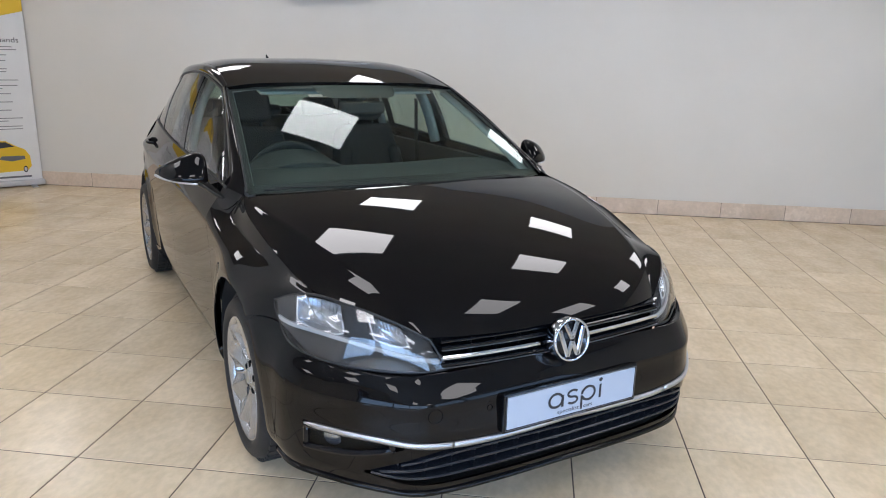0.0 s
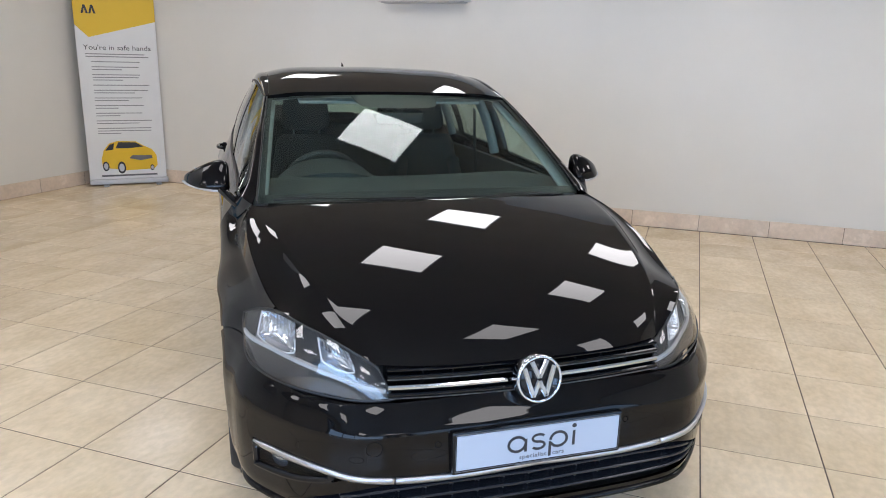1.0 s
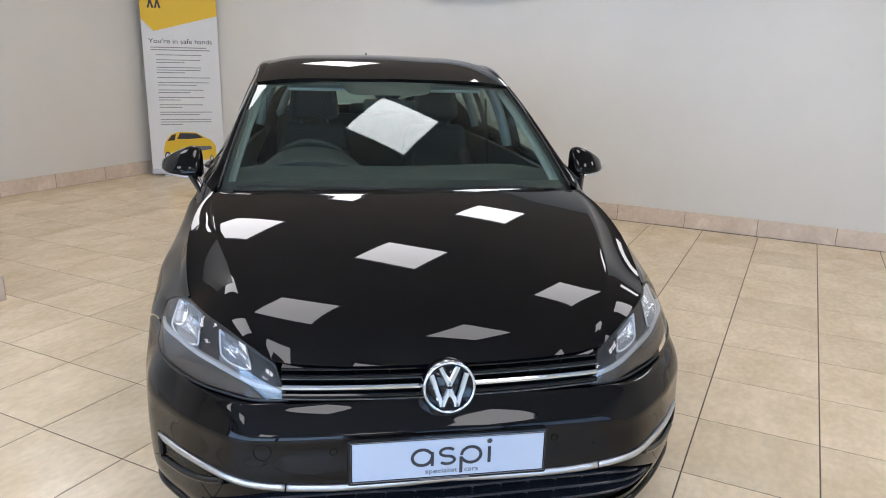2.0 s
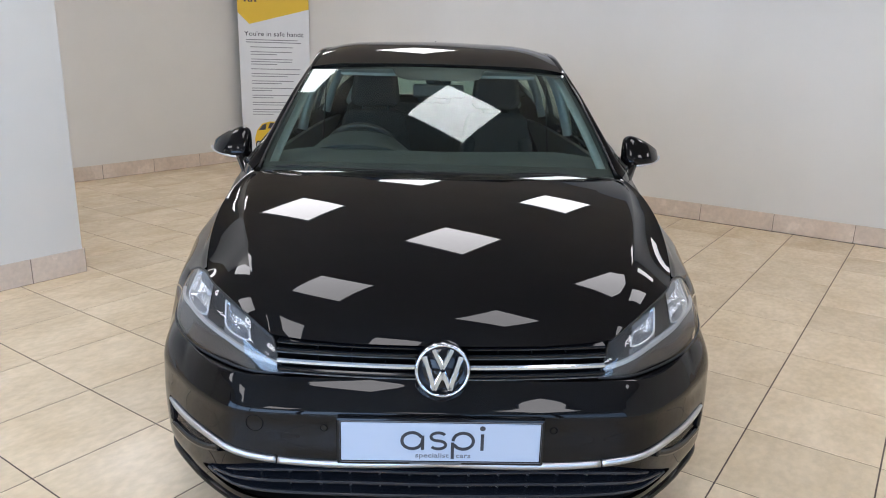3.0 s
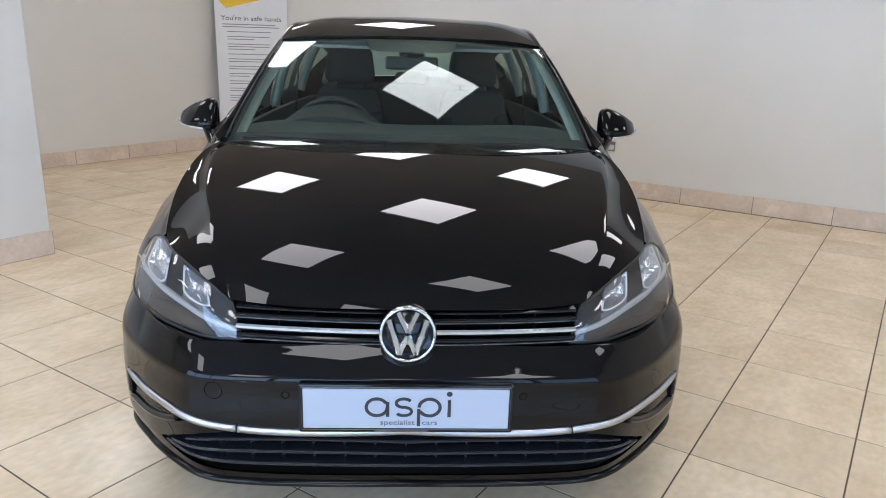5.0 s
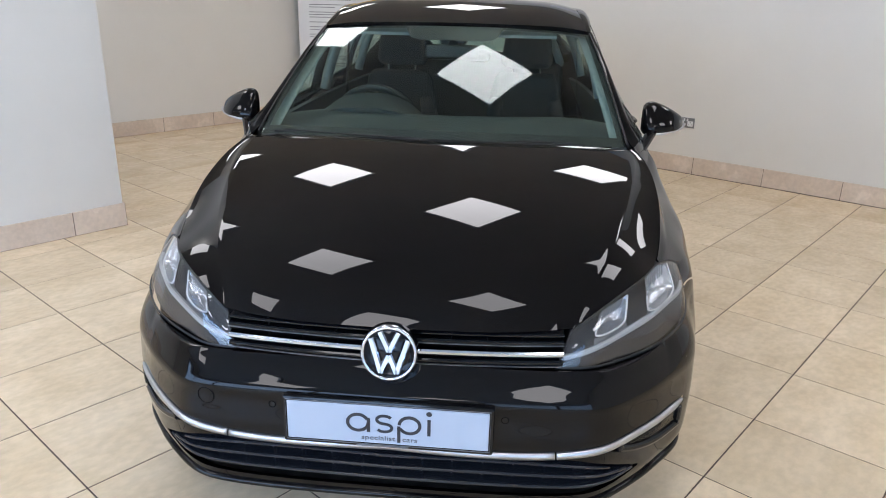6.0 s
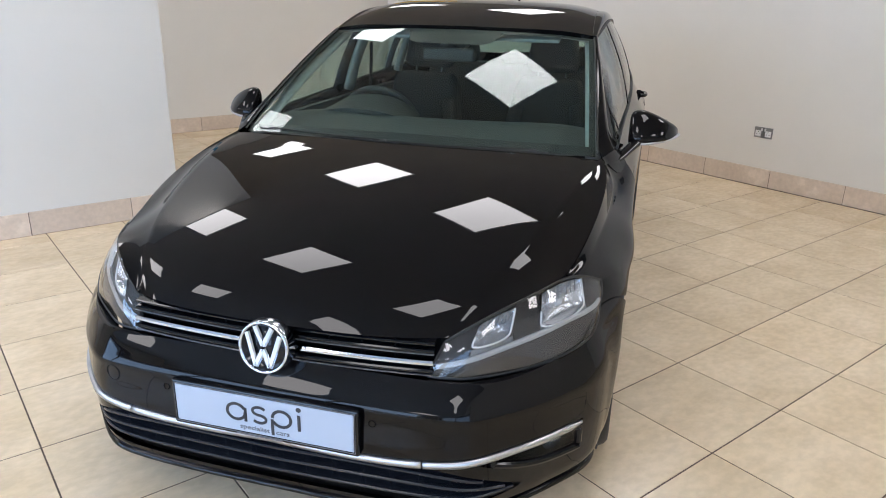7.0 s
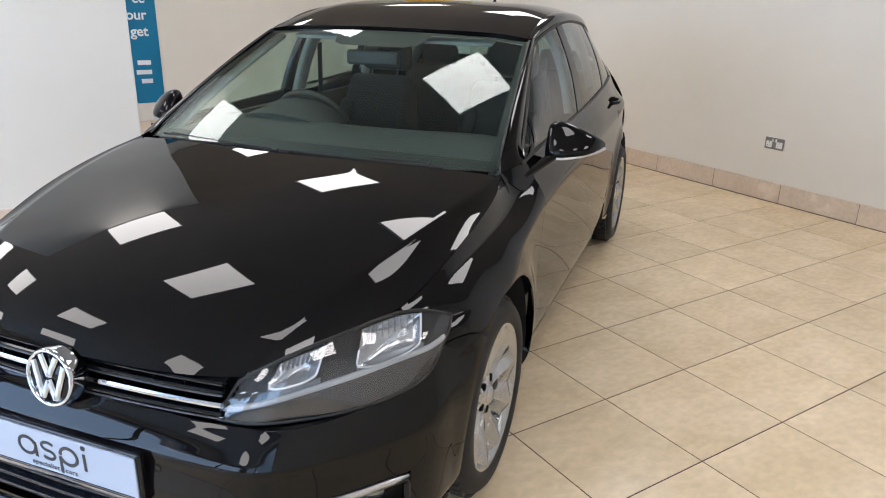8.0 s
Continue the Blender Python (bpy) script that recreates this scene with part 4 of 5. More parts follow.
def stroke(pts, w):
    return bar_bm([(x, -0.003, z) for x, z in pts], [(-w / 2, 0), (-w / 2 * 0.6, 0.0045), (w / 2 * 0.6, 0.0045), (w / 2, 0)], up=(0, -1, 0))


for pts in (((-0.024, 0.056), (0.0, 0.006)), ((0.024, 0.056), (0.0, 0.006)), ((-0.047, 0.038), (-0.020, -0.050)), ((0.047, 0.038), (0.020, -0.050)), ((-0.020, -0.050), (0.0, -0.004)), ((0.020, -0.050), (0.0, -0.004))):
    part("chevron", stroke(pts, 0.0165), M_CHROME, badge)
# --- dealer plate ---
plate = part("number_plate", box_bm(-0.270, 0.270, -0.006, 0.016, 0.350, 0.484, 0.006, 2), M_GLOSS, car, "white dealer plate in a black surround")
part("plate_face", box_bm(-0.258, 0.258, -0.0085, -0.004, 0.364, 0.473, 0.002), M_PLATE, plate, "white plate face with a dealer's mark")
face = plate
_pr = [(-0.2615, -0.0072, 0.3605), (0.2615, -0.0072, 0.3605), (0.2615, -0.0072, 0.4765), (-0.2615, -0.0072, 0.4765)]
part("plate_rim", bar_bm(_pr, round_section(0.0024, 0.0024, 6), True, up=(0, 1, 0)), M_GREYINK, plate)


def flat(pts, name, material, y=-0.0096):
    bm = bmesh.new()
    bm.faces.new([bm.verts.new((spread(x), y, z)) for x, z in pts])
    r = bmesh.ops.extrude_face_region(bm, geom=bm.faces[:])
    bmesh.ops.translate(bm, verts=[v for v in r["geom"] if isinstance(v, bmesh.types.BMVert)], vec=(0, 0.0006, 0))
    return part(name, bm, material, face)


def spread(x):
    return -0.100 + (x + 0.100) * 1.11


def mark(pts, w, name="mark"):
    part(name, bar_bm([(spread(x), -0.0096, z) for x, z in pts], [(-w / 2, -0.0004), (w / 2, -0.0004), (w / 2, 0.0004), (-w / 2, 0.0004)], up=(0, -1, 0)), M_INK, face)


def arc(cx, cz, r, a0, a1, n=24, k=1.0):
    return [(cx + r * k * math.cos(radians(a)), cz + r * math.sin(radians(a))) for a in np.linspace(a0, a1, n)]


MZ = 0.424
mark(arc(-0.077, MZ, 0.0232, 25, 360, 30, 1.02), 0.0085)
mark([(-0.0525, MZ + 0.015), (-0.0525, MZ - 0.0265)], 0.0085)
mark(arc(-0.016, MZ + 0.0118, 0.0116, 30, 270, 16, 1.5) + arc(-0.016, MZ - 0.0114, 0.0116, 90, -150, 16, 1.5), 0.008)
mark(arc(0.042, MZ, 0.0232, 205, 540, 30, 1.02), 0.0085)
mark([(0.0175, MZ - 0.004), (0.0175, MZ - 0.052)], 0.0085)
mark([(0.0865, MZ + 0.021), (0.0865, MZ - 0.0265)], 0.0085)
flat(arc(0.0865, MZ + 0.037, 0.0068, 0, 345, 16), "mark", M_INK)
text_part("lettering", "specialist", 0.0190, M_GREYINK, face, pose(spread(-0.069), -0.0094, 0.3755, 90), align="LEFT", width=0.0866)
text_part("lettering", "cars", 0.0190, M_GREYINK, face, pose(spread(0.026), -0.0094, 0.3755, 90), align="LEFT", width=0.0377)
part("small_print", box_bm(-0.080, 0.055, -0.0068, -0.0055, 0.3545, 0.3575), M_GREYINK, plate)

# --- headlights: lens, dark housing, two bright bowls, light strip ---
def headlight(s):
    k = np.array([s, 1, 1])
    n = 34
    bot, top = along(HL_BOT, n), along(HL_TOP, n)
    left = along([HL_BOT[0], (0.437, 0.108, 0.603), HL_TOP[0]], 14)
    right = along([HL_BOT[-1], HL_OUT, HL_TOP[-1]], 14)
    g = coons(bot, top, left, right)
    bulge = np.sin(np.pi * np.linspace(0, 1, 14))[:, None] * np.sin(np.pi * np.linspace(0, 1, n))[None] ** 0.5
    out = np.array([0.35, -0.60, 0.45]) * 0.018
    lens = g + bulge[..., None] * out
    base = part("headlight", mesh_of("headlight", *grid_faces(((g if s > 0 else g[:, ::-1]) + np.array([-0.030, 0.075, -0.022])) * k), M_HOUSING), M_HOUSING, car, "clear headlight with chrome bowls and a light strip")
    sheet("lens", (lens if s > 0 else lens[:, ::-1]) * k, M_LENS, base, "clear plastic lens")
    # rim between lens and bodywork
    rim = np.concatenate([bot, right[1:], top[::-1][1:], left[::-1][1:-1]])
    part("seal", bar_bm(rim * k, round_section(0.005, 0.008, 6), True), M_BLACK, base)

    def inside(u, v, deep):
        """A place behind the lens: u from inner tip to outer end, v from foot to top."""
        i, j = v * 13, u * (n - 1)
        i0, j0 = int(min(i, 12)), int(min(j, n - 2))
        a, b = i - i0, j - j0
        p = (g[i0, j0] * (1 - b) + g[i0, j0 + 1] * b) * (1 - a) + (g[i0 + 1, j0] * (1 - b) + g[i0 + 1, j0 + 1] * b) * a
        return p + np.array([-0.32, 0.80, -0.25]) * deep

    def strip_v(u):
        return 0.24 + 0.50 * u * (1 - u) + 0.10 * u

    def bowl(name, u0, u1, v0, v1, deep):
        """A reflector bowl with rounded lower corners, a bright rim and facets under its upper edge."""
        def at(a, b, d):
            low = v0 + 0.16 * (v1 - v0) * abs(2 * b - 1) ** 3
            return inside(u0 + (u1 - u0) * b + 0.02 * (a - 0.5), low + (v1 - low) * a, d)
        q = np.array([[at(a, b, 0.012 + deep * (1 - max(abs(2 * a - 1), abs(2 * b - 1)) ** 2.2)) for b in np.linspace(0, 1, 21)] for a in np.linspace(0, 1, 13)]) * k
        bw = sheet(name, q if s > 0 else q[:, ::-1], M_BOWL, base, "chrome reflector bowl")
        ring = [at(a, 0.0, 0.008) for a in np.linspace(0.45, 0.08, 4)] + [at(0.0, b, 0.008) for b in np.linspace(0.02, 0.98, 16)] + [at(a, 1.0, 0.008) for a in np.linspace(0.08, 1.0, 8)]
        part("bowl_rim", bar_bm(np.array(ring) * k, round_section(0.0055, 0.0055, 6)), M_BRIGHT, base, "bright rim of the bowl", True)
        for b in np.linspace(0.14, 0.86, 8):
            p = np.array([at(a, b, 0.016 + deep * 1.05 * (1 - a)) for a in np.linspace(0.60, 0.99, 5)]) * k
            part("facet", bar_bm(p, round_section(0.0032, 0.006, 5)), M_HOUSING2, base)
        return bw
    bowl("main_bowl", 0.51, 0.810, 0.44, 0.95, 0.050)
    bowl("inner_bowl", 0.165, 0.350, 0.50, 0.92, 0.038)
    # dark bezel round and between the bowls
    for u0, u1, v0, v1 in ((0.02, 0.160, 0.33, 0.97), (0.357, 0.502, 0.40, 0.97), (0.818, 0.975, 0.38, 0.97), (0.160, 0.357, 0.36, 0.49), (0.502, 0.818, 0.38, 0.43)):
        bz = np.array([[inside(u, v, 0.016) for u in np.linspace(u0, u1, 10)] for v in np.linspace(v0, v1, 5)]) * k
        sheet("bezel", bz if s > 0 else bz[:, ::-1], M_PLATEAU if v1 < 0.5 else M_HOUSING, base)
    c = inside(0.66, 0.66, 0.056) * k
    vs, fs = lathe([(0.0, -0.010), (0.004, -0.009), (0.006, -0.006), (0.007, 0.0), (0.007, 0.02)], 16, "y")
    bulb = part("bulb", mesh_of("bulb", vs, fs, M_BRIGHT), M_BRIGHT, base)
    bulb.matrix_local = Matrix.Translation(c)
    # inner shelf that the bowls sit in
    sh = np.array([[inside(u, strip_v(u) + v, d) for u in np.linspace(0.03, 0.95, 24)] for v, d in ((0.02, 0.010), (0.06, 0.020), (0.11, 0.026))]) * k
    sheet("shelf", sh if s > 0 else sh[:, ::-1], M_PLATEAU, base)
    # day light strip
    p = np.array([inside(u, strip_v(u), 0.006) for u in np.linspace(0.02, 0.965, 40)]) * k
    part("light_strip", bar_bm(p, [(-0.004, -0.0060), (0.003, -0.0060), (0.0045, 0.0), (0.003, 0.0060), (-0.004, 0.0060)]), M_STRIP, base, "pale light strip")
    lowr = np.array([[inside(u, strip_v(u) * v, 0.005 + 0.012 * (1 - v)) for u in np.linspace(0.01, 0.97, 30)] for v in (0.03, 0.5, 0.93)]) * k
    sheet("lower_trim", lowr if s > 0 else lowr[:, ::-1], M_SMOKE, base, "smoky lower trim")
    return base


def grid_faces(g):
    nu, nv = g.shape[:2]
    return list(g.reshape(-1, 3)), [(i * nv + j, i * nv + j + 1, (i + 1) * nv + j + 1, (i + 1) * nv + j) for i in range(nu - 1) for j in range(nv - 1)]


# painted ledge between the bumper's upper edge and the lamp
_q = np.linspace(S_TIP, s_of(0.842), 40)
_a = nose(_q, bumper_top(_q))
_hb = along(HL_BOT, 160)
_b = np.stack([_hb[np.argmin(np.linalg.norm(_hb - p, axis=1))] for p in _a]) + np.array([0.0, -0.004, -0.007])
_t = np.linspace(0, 1, 5)[:, None, None]
_ledge = _a[None] * (1 - _t) + _b[None] * _t + np.array([0, 0, 0.003]) * 4 * _t * (1 - _t)
for g in (_ledge, flip(_ledge)):
    sheet("bumper_ledge", g, M_PAINT, front)

for s in (1, -1):
    headlight(s)


# --- door mirrors ---
def mirror(s):
    rows = []
    # sections from the inner end to the tip: x, centre y and z, half depth, half height
    for x, y, z, d, h in ((0.820, 1.475, 0.975, 0.020, 0.030), (0.826, 1.478, 0.982, 0.060, 0.060), (0.848, 1.486, 0.987, 0.080, 0.066), (0.890, 1.497, 0.984, 0.085, 0.062), (0.930, 1.510, 0.978, 0.080, 0.051), (0.968, 1.530, 0.971, 0.064, 0.037), (0.998, 1.560, 0.966, 0.040, 0.021), (1.010, 1.588, 0.962, 0.012, 0.008)):
        # rear edge up, over the top, down the long front slope, round the lower lip and back
        loop = [(0.45, -0.70), (0.46, 0.30), (0.40, 0.80), (0.25, 0.97), (0.0, 0.99), (-0.22, 0.90), (-0.45, 0.62), (-0.66, 0.28), (-0.84, -0.10), (-0.96, -0.46), (-0.97, -0.68), (-0.85, -0.84), (-0.45, -0.92), (0.10, -0.90), (0.40, -0.84), (0.45, -0.70)]
        rows.append([(x, y + a * d + 0.03, z + b * h) for a, b in loop])
    g = surf(rows, 22, 48)
    k = np.array([s, 1, 1])
    mi = sheet("door_mirror", (g if s > 0 else g[:, ::-1]) * k, M_PAINT, car, "glossy black door mirror with a silver strip")
    pts = [(0.838, 1.452, 0.936), (0.870, 1.436, 0.934), (0.915, 1.456, 0.936), (0.965, 1.502, 0.942), (1.000, 1.552, 0.950), (1.014, 1.588, 0.956)]
    part("indicator_strip", bar_bm(along(pts, 20) * k, round_section(0.012, 0.010, 8)), M_SATIN, mi, "silver indicator strip", True)
    arm = [(0.783, 1.270, 0.890), (0.800, 1.312, 0.900), (0.826, 1.380, 0.918), (0.852, 1.445, 0.936), (0.875, 1.50, 0.948)]
    part("arm", bar_bm(along(arm, 12) * k, round_section(0.042, 0.028, 12), scale=np.linspace(0.85, 1.15, 12)), M_PAINT, mi, "", True)
    # black foot that wraps the door's front corner under the arm
    fo = np.array([[(float(wing_x(y, z)) + 0.003, y, z) for z in np.linspace(0.895 - 0.036 * f, 0.900, 6)] for y, f in ((1.196, 0.1), (1.206, 0.5), (1.222, 0.9), (1.245, 1.0), (1.270, 0.85), (1.295, 0.55), (1.316, 0.2))])
    sheet("foot", (fo if s < 0 else fo[:, ::-1]) * k, M_GLOSS, mi)
    gl = np.array([[(x, 1.560 + (x - 0.86) * 0.286, z) for x in np.linspace(0.856, 0.962, 8)] for z in np.linspace(0.952, 1.012, 6)])
    sheet("mirror_glass", (gl if s < 0 else gl[:, ::-1]) * k, M_CHROME, mi, thick=0.003)


for s in (1, -1):
    mirror(s)
    k = np.array([s, 1, 1])
    # black sail in the window's front corner
    g = pane_sheet(1.335, 1.430, 1.350, 1.470, 8, 8, 0.004)[:5]
    sheet("mirror_sail", g if s > 0 else flip(g), M_BLACK, car, "black plastic sail at the mirror's foot")

# --- wheels ---
FACE_X = 0.860


def wheel(sx, ay, turn):
    """Tyre, rim and ten broad blades; x points out of the car."""
    w = new("wheel")
    w.parent = car
    w.matrix_local = pose(sx * FACE_X, ay, HUB_Z) @ (pose(0, 0, 0, turn) if sx > 0 else pose(0, 0, 0, turn, 0, 180))
    tagged(w, "silver alloy wheel with a black tyre")
    R, r = TYRE_R, 0.228
    prof = [(r - 0.012, -0.18), (r, -0.195), (0.27, -0.212), (R - 0.022, -0.205), (R - 0.013, -0.190), (R - 0.009, -0.165), (R - 0.008, -0.10), (R - 0.009, -0.040), (R - 0.013, -0.014), (R - 0.022, 0.002), (0.276, 0.012), (0.245, 0.014), (r + 0.004, 0.006), (r - 0.002, -0.004)]
    ty = part("tyre", mesh_of("tyre", *lathe(prof, 64, "x"), M_RUBBER), M_RUBBER, w, "black rubber tyre")
    # tread blocks on the shoulder
    vs, fs = [], []
    for i in range(52):
        a = 2 * math.pi * i / 52
        for lo_, hi_ in ((-0.178, -0.145), (-0.135, -0.075), (-0.065, -0.016)):
            kx = len(vs)
            for aa in (a, a + 2 * math.pi / 52 * 0.74):
                for h, rr in ((lo_, R - 0.010), (hi_, R - 0.010), (hi_ - 0.002, R + 0.0008), (lo_ + 0.002, R + 0.0008)):
                    vs.append((h + 0.0, rr * math.cos(aa), rr * math.sin(aa)))
            fs += [(kx + 3, kx + 2, kx + 6, kx + 7), (kx, kx + 3, kx + 7, kx + 4), (kx + 2, kx + 1, kx + 5, kx + 6), (kx, kx + 1, kx + 2, kx + 3), (kx + 4, kx + 7, kx + 6, kx + 5)]
    part("tread", mesh_of("tread", vs, fs, M_RUBBER, False), M_RUBBER, ty)
    rim = part("rim", mesh_of("rim", *lathe([(0.150, -0.17), (0.195, -0.17), (0.200, -0.03), (0.213, -0.010), (0.223, 0.004), (0.228, 0.006), (0.231, 0.002), (0.232, -0.012)], 64, "x"), M_ALLOY), M_ALLOY, w, "silver alloy rim")
    part("brake_disc", mesh_of("brake_disc", *lathe([(0.03, -0.095), (0.140, -0.095), (0.140, -0.115), (0.03, -0.12)], 40, "x"), M_STEEL), M_STEEL, w)
    part("backing", mesh_of("backing", *lathe([(0.0, -0.125), (0.198, -0.125), (0.198, -0.14)], 40, "x"), M_DARK), M_DARK, w)
    for i in range(5):
        ob = part("spoke", new_spoke(), M_ALLOY, rim)
        ob.matrix_local = pose(0, 0, 0, 72 * i)
    part("hub", mesh_of("hub", *lathe([(0.0, -0.016), (0.030, -0.017), (0.034, -0.022), (0.060, -0.026), (0.072, -0.045), (0.072, -0.10)], 40, "x"), M_ALLOY), M_ALLOY, rim)
    part("hub_cap", mesh_of("hub_cap", *lathe([(0.0, -0.012), (0.024, -0.0125), (0.028, -0.018)], 24, "x"), M_SATIN), M_SATIN, rim)
    # near-black raised discs stand for the shade inside the bolt holes
    for i in range(5):
        a = 2 * math.pi * (i + 0.5) / 5
        b = part("wheel_bolt", mesh_of("wheel_bolt", *lathe([(0.0, -0.0225), (0.011, -0.0225), (0.0135, -0.026), (0.0135, -0.04)], 12, "x"), M_DARK), M_DARK, rim)
        b.matrix_local = pose(0, 0.052 * math.cos(a), 0.052 * math.sin(a))
    return w


_spoke = []


def new_spoke():
    """A fifth of the wheel's face: two broad ridged blades, with narrow slots between them."""
    if _spoke:
        return _spoke[0]
    bm = bmesh.new()
    rs, an = np.linspace(0.040, 0.222, 40), np.linspace(-36, 36, 73)
    grid = []
    for r in rs:
        t = (r - 0.040) / 0.182
        row = []
        for a in an:
            ridge = 15.0 + 3.0 * t
            d = abs(abs(a) - ridge)
            fall = 0.0022 * d if abs(a) < ridge else 0.0013 * d
            h = -0.028 + 0.032 * t ** 1.3 - min(fall, 0.026) * (0.35 + 0.65 * math.sin(math.pi * min(t, 0.85)))
            row.append(bm.verts.new((h, r * math.cos(radians(a)), r * math.sin(radians(a)))))
        grid.append(row)
    for i in range(len(rs) - 1):
        for j in range(len(an) - 1):
            r, a = (rs[i] + rs[i + 1]) / 2, abs(an[j] + an[j + 1]) / 2
            inner = max(0.0, 1 - ((r - 0.118) / 0.036) ** 2)
            outer = max(0.0, 1 - ((r - 0.178) / 0.030) ** 2)
            if 36 - a < 7.0 * inner ** 0.7 or a < 3.4 * outer ** 0.7:
                continue
            bm.faces.new((grid[i][j], grid[i][j + 1], grid[i + 1][j + 1], grid[i + 1][j])).smooth = True
    bmesh.ops.delete(bm, geom=[v for v in bm.verts if not v.link_faces], context="VERTS")
    bmesh.ops.recalc_face_normals(bm, faces=bm.faces)
    if sum(f.normal.x for f in bm.faces) < 0:
        bmesh.ops.reverse_faces(bm, faces=bm.faces)
    edge = [e for e in bm.edges if e.is_boundary]
    for e in edge:
        e.smooth = False
    wall = bmesh.ops.extrude_edge_only(bm, edges=edge)["geom"]
    bmesh.ops.translate(bm, vec=(-0.030, 0, 0), verts=[v for v in wall if isinstance(v, bmesh.types.BMVert)])
    me = bpy.data.meshes.new("spoke")
    bm.to_mesh(me)
    bm.free()
    me.materials.append(M_ALLOY)
    _spoke.append(me)
    return me


for sx, ay, tn in ((1, WHEEL_F, 20), (-1, WHEEL_F, 50), (1, WHEEL_R, 8), (-1, WHEEL_R, 33)):
    wheel(sx, ay, tn)
# wheel arch liners
for s in (1, -1):
    for a in (AX_F, AX_R):
        th = np.linspace(-0.12, math.pi + 0.12, 30)
        g = np.array([[(x, a + (ARCH_R + 0.012) * math.cos(t), HUB_Z + (ARCH_R + 0.012) * math.sin(t)) for t in th] for x in np.linspace(0.60, 0.846, 4)])
        sheet("arch_liner", g * np.array([s, 1, 1]), M_LINER, car)

# --- floor pan and bulkhead keep the inside dark ---
part("underbody", box_bm(-0.62, 0.62, 0.30, 4.10, 0.17, 0.24, 0.02), M_LINER, car)
part("bulkhead", box_bm(-0.58, 0.58, 0.30, 0.34, 0.20, 0.64), M_LINER, car)
part("engine_cover", box_bm(-0.62, 0.62, 0.34, 0.90, 0.30, 0.66, 0.05, 2), M_LINER, car)

# --- aerial, wipers, washer jets ---
rows = [[(w * c, 3.42 + 0.055 * t + d * q, 1.408 + 0.056 * t - 0.004) for c, q in [(math.cos(a), math.sin(a)) for a in np.linspace(0, 2 * math.pi, 17)]] for t, w, d in ((0, 0.022, 0.050), (0.3, 0.014, 0.034), (0.7, 0.007, 0.018), (1.0, 0.002, 0.006))]
sheet("roof_aerial", surf(rows, 10, 16), M_PAINT, car)


def wiper(x0, x1, y0, y1, z):
    w = new("wiper")
    w.parent = car
    tagged(w, "black windscreen wiper at rest")
    part("arm", bar_bm(along([(x0, y0, z + 0.012), (x0 + (x1 - x0) * 0.4, y0 + (y1 - y0) * 0.3, z + 0.010), (x1, y1, z + 0.010)], 14), round_section(0.008, 0.006, 6)), M_RUBBER, w)
    part("blade", bar_bm(along([(x0 + 0.06, y0 - 0.005, z + 0.003), (x0 + (x1 - x0) * 0.5, y0 + (y1 - y0) * 0.45 - 0.005, z + 0.003), (x1 + (x1 - x0) * 0.08, y1 + 0.006, z + 0.002)], 14), round_section(0.008, 0.010, 6)), M_RUBBER, w)
    part("arm_knuckle", box_bm(x0 - 0.016, x0 + 0.012, y0 - 0.010, y0 + 0.008, z + 0.004, z + 0.013, 0.003), M_BLACK, w)


wiper(-0.073, -0.61, 1.108, 1.202, 0.930)
wiper(0.495, -0.06, 1.146, 1.114, 0.928)
# scuttle under the screen
sc = surf([[(0, 1.062, 0.912), (0.33, 1.087, 0.908), (0.60, 1.140, 0.900), (0.715, 1.178, 0.900)], [(0, 1.125, 0.924), (0.36, 1.145, 0.922), (0.62, 1.184, 0.914), (0.714, 1.207, 0.908)]], 4, 20)
sheet("scuttle", mirrored(sc), M_LINER, car, "black plastic scuttle panel")

# --- cabin ---
D = [
    [(0, 1.13, 0.910), (0.35, 1.16, 0.910), (0.60, 1.21, 0.912), (0.71, 1.26, 0.915)],
    [(0, 1.40, 0.945), (0.35, 1.42, 0.950), (0.60, 1.45, 0.948), (0.72, 1.48, 0.930)],
    [(0, 1.62, 0.950), (0.35, 1.63, 0.955), (0.60, 1.65, 0.950), (0.74, 1.66, 0.925)],
    [(0, 1.74, 0.900), (0.35, 1.745, 0.900), (0.60, 1.75, 0.895), (0.75, 1.74, 0.87)],
    [(0, 1.76, 0.70), (0.35, 1.76, 0.70), (0.60, 1.76, 0.70), (0.75, 1.75, 0.70)],
]
sheet("dashboard", mirrored(surf(D, 24, 20)), M_DASH, car, "dark grey soft dashboard")
bn = surf([[(-0.60, 1.58, 0.940), (-0.52, 1.55, 0.966), (-0.365, 1.53, 0.985), (-0.21, 1.55, 0.966), (-0.13, 1.58, 0.940)], [(-0.59, 1.78, 0.935), (-0.52, 1.76, 0.990), (-0.365, 1.75, 1.022), (-0.21, 1.76, 0.990), (-0.14, 1.78, 0.935)]], 6, 20)
sheet("instrument_hood", bn, M_DASH, car, thick=0.02)
